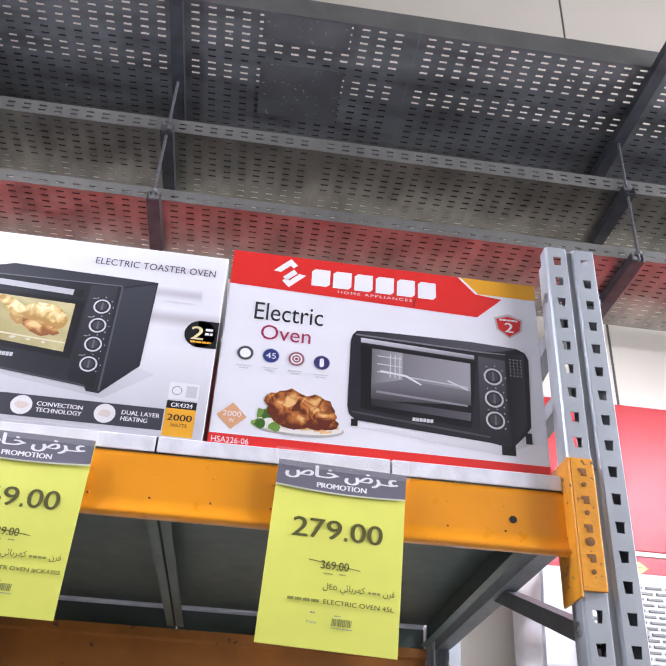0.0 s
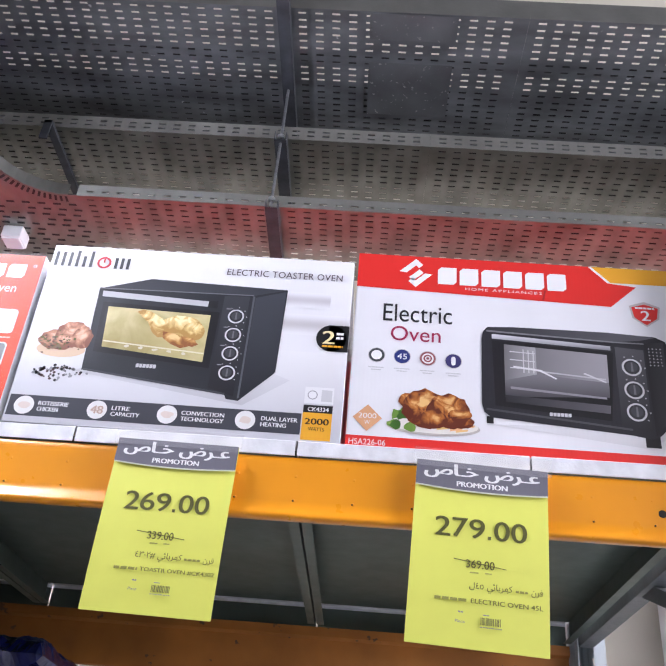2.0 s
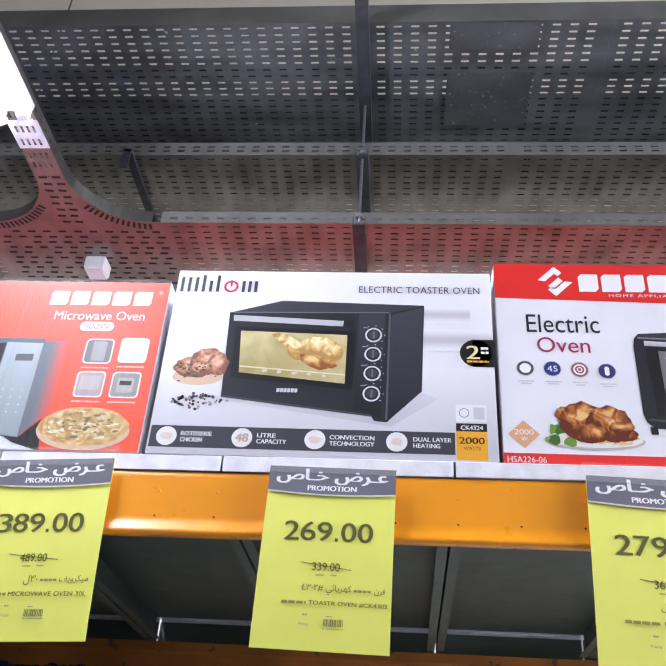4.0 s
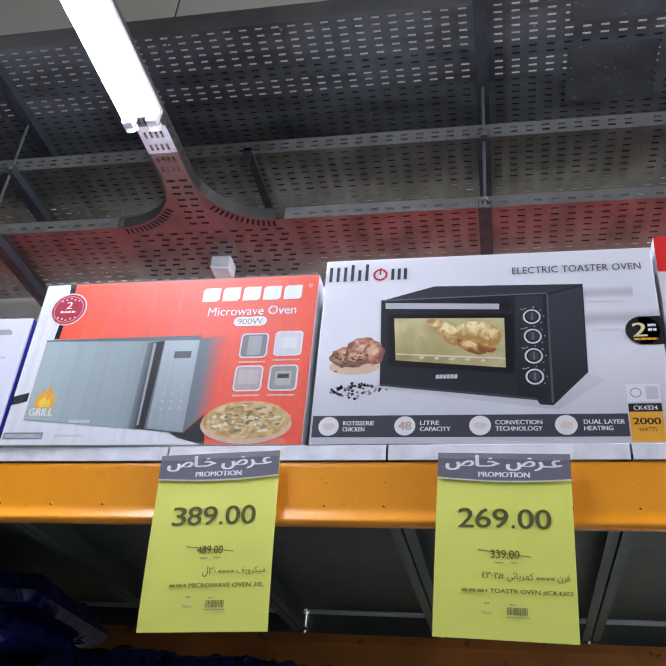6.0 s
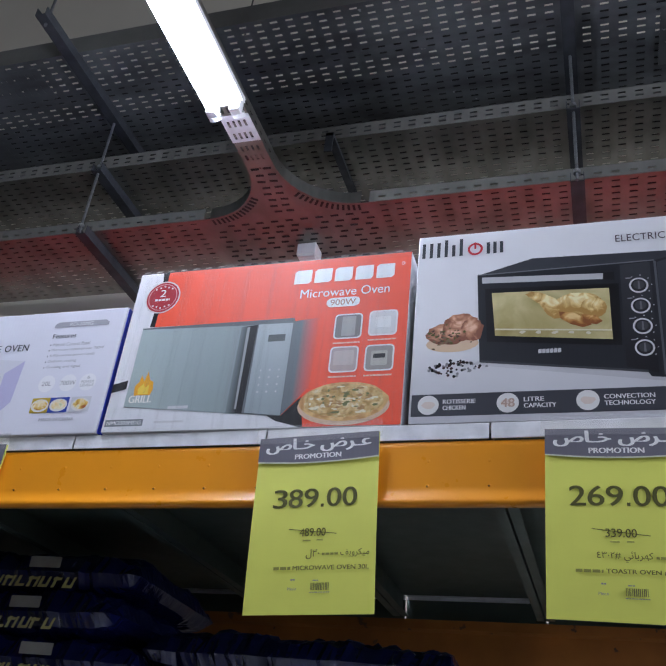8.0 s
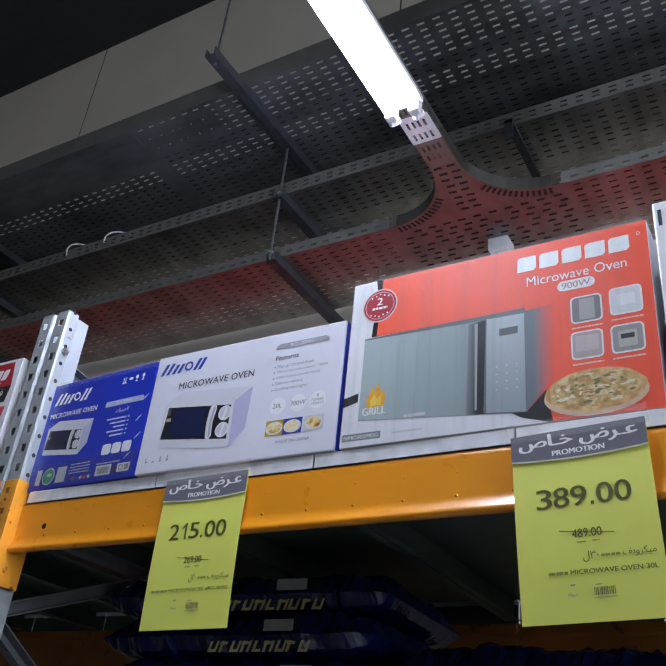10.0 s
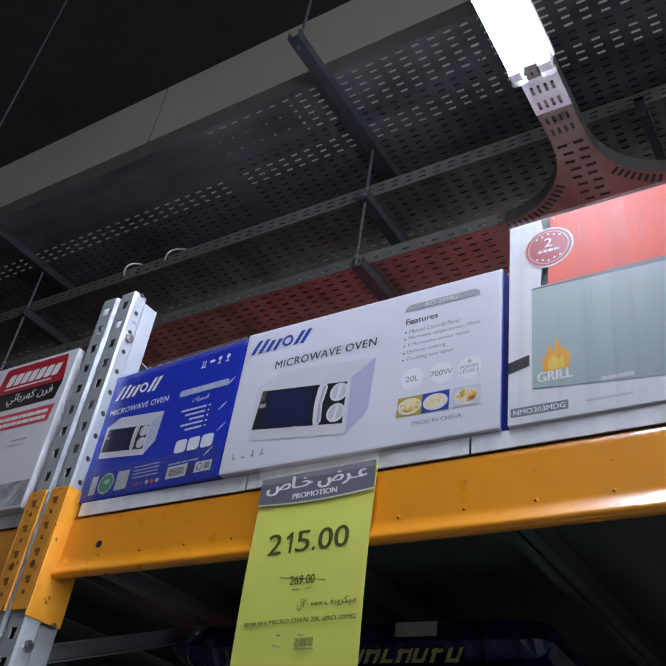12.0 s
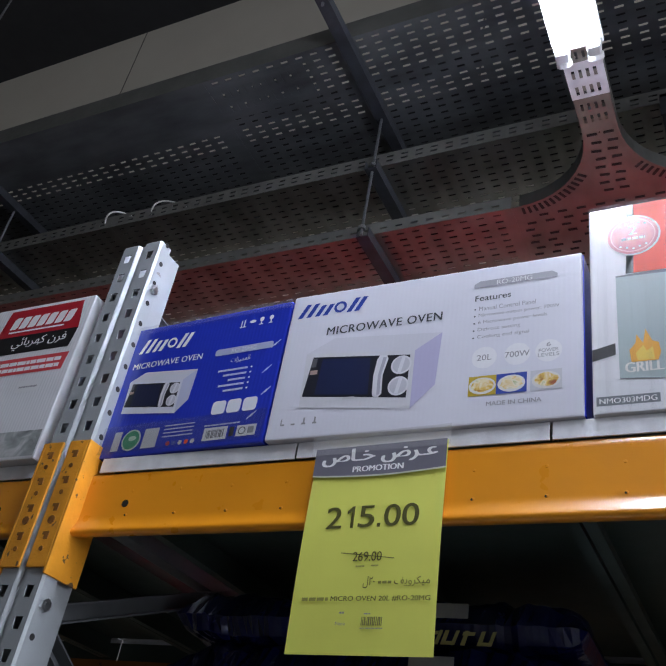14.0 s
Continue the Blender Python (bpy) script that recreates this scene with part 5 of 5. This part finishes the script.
def carton_silver():
    """Low silver-white microwave carton."""
    w, h = 0.492, 0.283
    c, pr = carton("microwave_carton", -1.825, 0.008, w, h, 0.36, CARTON_SILVER, "low silver-white microwave carton with a blue edge")
    arrow_mark(pr, 14, 234, 131, 262, NAVY)
    pr.text("title", "MICROWAVE OVEN", 77, 191, 278, 207, CHAR, 3, 0.3, 1.08)
    pr.poly("model_pill", [(327, 243), (456, 243), (456, 250), (448, 256), (336, 256), (327, 250)], ink((0.36, 0.36, 0.4)), 2)
    pr.text("model_pill", "RO-20MG", 363, 245, 418, 254, ink((0.7, 0.7, 0.72)), 3)
    pr.text("feature_list", "Features", 330, 217, 386, 228, CHAR, 2, 0.15)
    lines = ("Manual Control Panel", "Microwave output power: 700W", "6 Microwave power levels", "Defrost setting", "Cooking end signal")
    for k, s in enumerate(lines):
        z = 198 - k * 13.4
        pr.disc("feature_list", 331, z + 3.5, 1.5, CHAR, 2, n=8)
        pr.text("feature_list", s, 337, z, 337 + len(s) * 4.35, z + 8, GREY, 2)
    for k, (x, s, hw) in enumerate(((350, "20L", 11), (399, "700W", 18), (444, "6", 3))):
        pr.disc(f"capacity_mark#{k}", x, 111, 19, ink((0.8, 0.8, 0.83)), 2)
        z = 106 if k < 2 else 118
        pr.text(f"capacity_mark#{k}", s, x - hw, z, x + hw, z + (10 if k < 2 else 7), GREY, 3, 0.1)
    pr.text("capacity_mark#2", "POWER", 430, 109, 458, 115, GREY, 3)
    pr.text("capacity_mark#2", "LEVELS", 429, 101, 459, 107, GREY, 3)
    for k, (a, b, bg) in enumerate(((329, 370, ink((0.5, 0.36, 0.03))), (370, 414, NAVY), (419, 463, ink((0.6, 0.6, 0.64))))):
        pr.rect(f"food_picture#{k}", a, 46, b, 79, bg, 2)
        pr.disc(f"food_picture#{k}", (a + b) / 2, 62, 20, ink((0.72, 0.7, 0.68)), 3, 14)
        pr.disc(f"food_picture#{k}", (a + b) / 2, 63, 16, DISH, 4, 11, 18, 0.2, k)
    pr.text("origin_line", "MADE IN CHINA", 357, 28, 435, 35, GREY, 2, 0.1)
    small_microwave(pr, "microwave_picture", 47, 35, 1.0, ink((0.66, 0.66, 0.7)), ink((0.5, 0.48, 0.68)), ink((0.012, 0.018, 0.06)), 2)
    for k in range(4):
        x = 24 + k * 19
        pr.rect(f"handling_sign#{k}", x, 24, x + 7, 27, GREY, 2)
        if k != 1:
            pr.rect(f"handling_sign#{k}", x + (0 if k == 0 else 2), 27, x + (2 if k == 0 else 5), 36, GREY, 2)
    part("blue_edge", boxed((w - 0.0005, 0.004, 0.002), (w + 0.002, 0.35, h - 0.002)), CARTON_BLUE, c, "dark blue side panel")
    pr.finish({"microwave_picture": "printed picture of a white microwave"})


def carton_blue():
    """Low blue microwave carton standing end on, wrapped in clear film."""
    w, h = 0.352, 0.279
    c, pr = carton("microwave_carton", -2.182, 0.026, w, h, 0.44, CARTON_BLUE, "low glossy blue microwave carton beside the upright", rz=-2.6)
    arrow_mark(pr, 21, 219, 134, 250, W)
    pr.text("title", "MICROWAVE OVEN", 19, 184, 180, 197, W, 3, 0.3, 1.05)
    pr.rect("model_pill", 209, 184, 331, 198, ink((0.42, 0.46, 0.66)), 2, 5)
    pr.text("model_pill", "RO-20MG", 244, 187, 296, 195, ink((0.75, 0.77, 0.85)), 3)
    pr.text("feature_list", "\ufe95\ufe8d\ufeb0\ufef4\ufee4\ufee4\ufedf\ufe8d", 248, 163, 288, 176, W, 2)
    for k in range(5):
        z = 148 - k * 10.5
        pr.bars("feature_list", 226 + (k * 13) % 31, z, 288, 4, ink((0.6, 0.64, 0.85)), 2, 20 + k, 0.5)
        pr.disc("feature_list", 296, z + 2, 2, W, 2, n=8)
    small_microwave(pr, "microwave_picture", 24, 76, 0.66, ink((0.66, 0.68, 0.76)), ink((0.52, 0.54, 0.7)), ink((0.012, 0.016, 0.05)), 2)
    for x in (248, 279, 311):
        pr.rect(f"capacity_mark#{x}", x - 14, 62, x + 14, 88, ink((0.78, 0.79, 0.86)), 2, 6)
    pr.rect("barcode_panel", 230, 13, 278, 37, ink((0.74, 0.75, 0.78)), 2)
    for k in range(14):
        pr.rect("barcode_panel", 236 + k * 2.6, 17, 236 + k * 2.6 + (1.6 if k % 3 else 0.9), 32, K, 3)
    pr.rect("barcode_panel", 297, 15, 335, 35, ink((0.74, 0.75, 0.78)), 2)
    pr.ring("barcode_panel", 308, 25, 7, 1.4, K, 3)
    pr.rect("barcode_panel", 319, 19, 331, 31, GREY, 3)
    pr.rect("barcode_panel", 283, 17, 292, 34, K, 2)
    pr.bars("barcode_panel", 228, 40, 300, 3, ink((0.5, 0.55, 0.8)), 2, 5)
    pr.disc("approval_mark", 72, 31, 21, ink((0.62, 0.72, 0.66)), 2)
    pr.disc("approval_mark", 72, 31, 18, ink((0.05, 0.32, 0.16)), 3)
    pr.disc("approval_mark", 74, 34, 9, ink((0.5, 0.72, 0.55)), 4, 5)
    pr.rect("approval_mark", 30, 12, 47, 50, ink((0.6, 0.62, 0.68)), 2)
    pr.rect("approval_mark", 99, 12, 131, 50, ink((0.62, 0.64, 0.68)), 2)
    for k in range(4):
        pr.bars("small_print", 141, 50 - k * 7, 206, 2.5, ink((0.5, 0.55, 0.8)), 2, 40 + k)
    for k in range(5):
        pr.disc("small_print", 158 + k * 13, 16, 4.5, (CRIMSON, NAVY, PALE, REDDISH, PALE)[k], 2, n=10)
    for k in range(4):
        x = 250 + k * 20
        if k == 0:
            for dx in (0, 6):
                pr.rect("handling_sign#0", x + dx, 241, x + dx + 2.4, 255, W, 2)
            pr.rect("handling_sign#0", x - 2, 239, x + 11, 241, W, 2)
        elif k == 1:
            pr.disc("handling_sign#1", x + 5, 249, 7, W, 2, 3.4, 12)
        else:
            pr.disc(f"handling_sign#{k}", x + 4, 251, 4.5, W, 2, 5, 12)
            pr.rect(f"handling_sign#{k}", x + 3, 241, x + 5, 247, W, 2)
            pr.rect(f"handling_sign#{k}", x, 239, x + 8, 241, W, 2)
    for x, z in ((335, 190), (328, 140), (336, 96), (318, 52)):
        for dx, dz in ((0, 0), (6, 4)):
            pr.poly(f"film_crease#{x}", [(x - 7 + dx, z - 6 + dz), (x - 6 + dx, z - 7.5 + dz), (x + 4 + dx, z + 3 + dz), (x + 3 + dx, z + 4.5 + dz)], ink((0.6, 0.64, 0.85)), 3)
    part("film_edge", boxed((0.0, -0.004, h - 0.014), (w, 0.003, h + 0.003), 0.001), FILM, c, "clear film along the top edge")
    bm = bmesh.new()
    n, folds, z_top = 240, random.Random(31), 0.058
    phase, at = [], 0.0
    for k in range(n + 1):
        phase.append(at)
        at += 2 * math.pi / 6.2 * folds.uniform(0.6, 1.4)
    rows = []
    for k in range(5):
        f = k / 4
        deep = 0.0021 * (1 - f) ** 0.8 + 0.0001
        rows.append([bm.verts.new((w * i / n, -0.0046 - 0.004 * (1 - f) ** 2 - deep * (1 + math.sin(phase[i])) * (0.6 + 0.4 * noise.noise(Vector((i * 0.07, 0, 4.0)))), 0.002 + z_top * f)) for i in range(n + 1)])
    for lo, hi in zip(rows, rows[1:]):
        for i in range(n):
            bm.faces.new((lo[i], lo[i + 1], hi[i + 1], hi[i]))
    thicken(part("puckered_film", bm, PUCKER, c, "puckered clear film along the foot", True), 0.0003, 0)
    pr.finish({"microwave_picture": "printed picture of a white microwave"})


def carton_next_bay():
    """White carton with a red and black label in the next bay."""
    w, h = 0.56, 0.375
    c, pr = carton("electric_oven_carton", -2.87, 0.004, w, h, 0.4, board("glossy_white_carton", (0.74, 0.75, 0.77), 0.18, 0.25), "glossy white oven carton with a red and black label")
    pr.poly("red_label", [(330, 366), (532, 366), (544, 296), (316, 296)], CRIMSON, 2)
    mark_blocks(pr, "maker_wordmark", 344, 316, 520, 346, 7, W, 3, slant=0.2)
    pr.rect("maker_wordmark", 346, 306, 500, 310, W, 3)
    pr.poly("black_label", [(316, 296), (544, 296), (536, 250), (308, 250)], K, 2)
    pr.text("black_label", "\ufef2\ufe8b\ufe8e\ufe91\ufeae\ufeec\ufedb \ufee5\ufeae\ufed3", 372, 258, 520, 290, W, 3, 0.4)
    pr.poly("red_strip", [(250, 236), (546, 236), (540, 196), (250, 196)], ink((0.62, 0.06, 0.07)), 2)
    pr.bars("red_strip", 300, 218, 530, 9, W, 3, 5, 0.8)
    pr.bars("red_strip", 330, 203, 530, 9, W, 3, 6, 0.8)
    pr.rect("small_panel", 440, 150, 500, 178, ink((0.68, 0.69, 0.7)), 2)
    pr.bars("small_panel", 446, 160, 494, 4, GREY, 3, 4)
    pr.rect("grey_photo", 200, 6, 556, 60, food("printed_grey_leaves", [(0.3, (0.16, 0.17, 0.17)), (0.5, (0.32, 0.34, 0.33)), (0.7, (0.6, 0.6, 0.6))], 26.0), 2)
    pr.finish()


# ---- price cards ----
AR_PROMO = "\ufeb9\ufe8e\u0640\ufea7 \ufebd\ufeae\u0640\ufecb"


def price_card(x, top, price, old, left_ar, left_x, right_ar, right_x, words, words_x, lean, tilt, label, mark_ar, mark_en, size, y, tall=1.0):
    """An A4 price card in a clear sleeve, hung from the shelf lip."""
    t = empty("price_card", RACK @ pose(x, y, top - 0.297 * tall, lean, tilt, 0) @ Matrix.Diagonal((size, 1, tall, 1)), label, "price card", "promotion price cards")
    bm = bmesh.new()
    n = 12
    grid = []
    for k in range(n + 1):
        z = 0.297 * k / n
        bend = 0.004 * math.sin(math.pi * k / n)
        grid.append([(bm.verts.new((0, -bend, z)), bm.verts.new((0.21, -bend, z)))][0])
    for a, b in zip(grid, grid[1:]):
        bm.faces.new((a[0], a[1], b[1], b[0]))
    sheet = thicken(part("paper", bm, PAPER, t, "bright yellow paper"), 0.0006, -1)
    pr = Print(t, -0.0046, 0.00018)
    curve = [(210 - 210 * k / 14, 256 - 7.5 * math.sin(math.pi * (0.12 + 0.78 * k / 14))) for k in range(15)]
    pr.poly("header", [(0, 296.5), (210, 296.5)] + curve, SLATE, 1)
    line = [(a, b - 2.4) for a, b in curve]
    for k in range(14):
        pr.poly("header_line", [curve[k], curve[k + 1], line[k + 1], line[k]], ink((0.72, 0.74, 0.55)), 1)
    pr.text("header_text", AR_PROMO, 14, 266, 196, 293, ink((0.95, 0.95, 0.95)), 2, 1.5)
    pr.text("header_text", "PROMOTION", 66, 254.5, 146, 263.5, ink((0.95, 0.95, 0.95)), 2, 0.6)
    pr.digits("price_figure", price, 34, 169, 178, 201, OLIVE, 1, 0.55)
    pr.text("old_price", old, 85, 121, 128, 134, OLIVE, 1, 0.12)
    pr.poly("old_price", [(66, 134), (66, 132.8), (146, 123.5), (146, 124.6)], OLIVE, 2)
    pr.bars("old_price", 91, 113, 104, 2.2, ink((0.42, 0.42, 0.1)), 1, 1, 0.3)
    pr.bars("old_price", 114, 113.5, 124, 2.2, ink((0.42, 0.42, 0.1)), 1, 2, 0.3)
    pr.text("product_line", right_ar, right_x[0], 86, right_x[1], 99, OLIVE, 1)
    pr.text("product_line", left_ar, left_x[0], 84, left_x[1], 100, OLIVE, 1)
    pr.bars("product_line", mark_ar[0], 90, mark_ar[1], 3.5, ink((0.3, 0.3, 0.07)), 1, 3, 1.4)
    pr.text("product_line", words, words_x[0], 67, words_x[1], 74, OLIVE, 1, 0.15)
    pr.bars("product_line", mark_en[0], 68, mark_en[1], 4.5, ink((0.3, 0.3, 0.07)), 1, 5, 1.6)
    pr.bars("unit_line", 76, 51, 84, 2.5, GREY, 1, 4)
    pr.text("unit_line", "Piece", 72, 36, 86, 40.5, GREY, 1)
    pr.bars("code_line", 112, 50, 121, 1.6, GREY, 1, 6)
    pr.bars("barcode", 108, 32, 140, 1.2, GREY, 1, 7)
    rnd = random.Random(3)
    xx = 109.0
    while xx < 138:
        ww = rnd.uniform(0.6, 2.2)
        pr.rect("barcode", xx, 36, xx + ww, 47, ink((0.2, 0.2, 0.07)), 1)
        xx += ww + rnd.uniform(0.5, 1.3)
    pr.finish({"header": "slate-grey header with white lettering"})
    bm = bmesh.new()
    pts = [(-0.006, 0.285), (0.216, 0.285), (0.216, 0.318), (-0.006, 0.318)]
    bm.faces.new([bm.verts.new((a, -0.0075, b)) for a, b in pts])
    bmesh.ops.subdivide_edges(bm, edges=bm.edges, cuts=6, use_grid_fill=True)
    for v in bm.verts:
        v.co.y += 0.002 * noise.noise(v.co * 40 + Vector((x * 7, 0, 0)))
    thicken(part("clear_sleeve", bm, FILM, t, "clear plastic sleeve taped over the shelf lip"), 0.0004, 0)
    return t


ELEC = "\ufef2\ufe8b\ufe8e\ufe91\ufeae\ufeec\ufedb"
OVEN_AR = "\ufee5\ufeae\ufed3"
MICRO_AR = "\ufed2\ufef3\ufeed\ufeae\ufedc\ufef4\ufee3"


def build_cards():
    price_card(-0.012, 2.095, "279.00", "369.00", "\ufedd\u0664\u0665 " + ELEC, (91, 155), OVEN_AR, (183, 200), "ELECTRIC OVEN 45L", (94, 200), -1.2, 2.4,
               "yellow promotion card reading 279.00 below the red-headed carton", (160, 178), (40, 90), 1.03, -0.021)
    price_card(-0.513, 2.096, "269.00", "339.00", "\u0664\u0663\u0660\u0662# " + ELEC, (72, 148), OVEN_AR, (183, 200), "TOASTR OVEN #CK4302", (84, 204), 0.0, 1.0,
               "yellow promotion card reading 269.00 below the toaster oven carton", (152, 178), (42, 80), 0.985, -0.019, 0.968)
    price_card(-0.974, 2.094, "389.00", "489.00", "\ufedd\u0663\u0660", (98, 120), MICRO_AR, (154, 200), "MICROWAVE OVEN 30L", (78, 200), 0.0, -2.6,
               "yellow promotion card reading 389.00 below the orange-red carton", (124, 150), (46, 74), 1.01, -0.0155)
    price_card(-1.719, 2.096, "215.00", "269.00", "\ufedd\u0662\u0660", (105, 122), MICRO_AR, (150, 200), "MICRO OVEN 20L #RO-20MG", (60, 202), -0.6, -1.0,
               "yellow promotion card reading 215.00 below the silver-white carton", (127, 146), (16, 56), 0.98, -0.016)


# ---- bags on the level below ----
def bag_mesh(w, d, h, seed):
    bm = bmesh.new()
    nx, ny = 64, 26
    top, bot = {}, {}
    off = Vector((seed * 3.1, seed * 1.7, 0))
    for i in range(nx + 1):
        for j in range(ny + 1):
            u, v = 2 * i / nx - 1, 2 * j / ny - 1
            puff = max(0.0, (1 - abs(u) ** 9) * (1 - abs(v) ** 7)) ** 0.45
            x, y = u * w / 2, v * d / 2
            k = noise.noise(Vector((x, y, 0)) * 13 + off) * 0.022 + (0.35 - abs(noise.noise(Vector((x, y, 1)) * 24 + off))) * 0.03 + (0.3 - abs(noise.noise(Vector((x, y * 1.6, 5)) * 46 + off))) * 0.014
            y2 = y + noise.noise(Vector((x, y, 2)) * 12 + off) * 0.014 + abs(noise.noise(Vector((x, y, 3)) * 26 + off)) * 0.016
            top[i, j] = bm.verts.new((x, y2, h / 2 + puff * h / 2 + k * puff))
            if 0 < i < nx and 0 < j < ny:
                bot[i, j] = bm.verts.new((x, y2, h / 2 - puff * h / 2 + 0.3 * k * puff))
            else:
                bot[i, j] = top[i, j]
    for i in range(nx):
        for j in range(ny):
            bm.faces.new((top[i, j], top[i + 1, j], top[i + 1, j + 1], top[i, j + 1]))
            q = [bot[i, j], bot[i, j + 1], bot[i + 1, j + 1], bot[i + 1, j]]
            if len(set(q)) > 2 and not all(a is b for a, b in zip(q, (top[i, j], top[i, j + 1], top[i + 1, j + 1], top[i + 1, j]))):
                try:
                    bm.faces.new(q)
                except ValueError:
                    pass
    return bm


def build_bags():
    rnd = random.Random(11)
    z0, hh = 2.12 - 0.76, 0.0945
    for n in range(13):
        k = n if n < 7 else n - 7
        x = (-1.79 if n < 7 else -1.03) + rnd.uniform(-0.03, 0.03)
        b = empty("blue_bag", pose(x, 0.62 + rnd.uniform(-0.015, 0.015) + (0.05 if n > 6 else 0), z0 + k * ((hh if n < 7 else 0.084) - 0.002), 0, 0, rnd.uniform(-2, 2)), "crumpled navy plastic bag with yellow lettering, in a stack", "bag", "stacked bags")
        part("film", bag_mesh(0.78 if n < 7 else 0.66, 0.46, hh if n < 7 else 0.084, n + 1), BAG, b)
        # The second stack is added to block light and fill the dark gap.
        if n > 6:
            tagged(b, "plain navy bag added to fill the dark below the shelf")
            continue
        pr = Print(b, -0.233, 0.001)
        s = rnd.uniform(-12, 14)
        for q in range(9):
            a, z = -40 + s + q * 31 + rnd.uniform(-2, 2), hh * 500 - 38
            tops = [(a + 8, z + 24), (a + 15, z + 24), (a + 27, z + 24), (a + 33, z + 24)]
            pr.poly(f"yellow_mark#{q}", [(a, z), (a + 8, z), tops[1], tops[0]], BAG_PRINT, 1)
            if q % 3 != 1:
                pr.poly(f"yellow_mark#{q}", [(a + 18, z), (a + 25, z), tops[3], tops[2]], BAG_PRINT, 1)
            pr.poly(f"yellow_mark#{q}", [(a + 3, z + (16 if q % 2 else 0)), (a + 24, z + (16 if q % 2 else 0)), (a + 26, z + (22 if q % 2 else 6)), (a + 5, z + (22 if q % 2 else 6))], BAG_PRINT, 2)
        pr.rect("paper_label", 110 + s, hh * 500 + 6, 190 + s, hh * 500 + 31, BAG_LABEL, 1, 2)
        pr.finish()


build_hall()
build_cooler()
build_trays()
build_lamp()
build_rack()
carton_red_header()
carton_toaster()
carton_orange_red()
carton_silver()
carton_blue()
carton_next_bay()
build_cards()
build_bags()
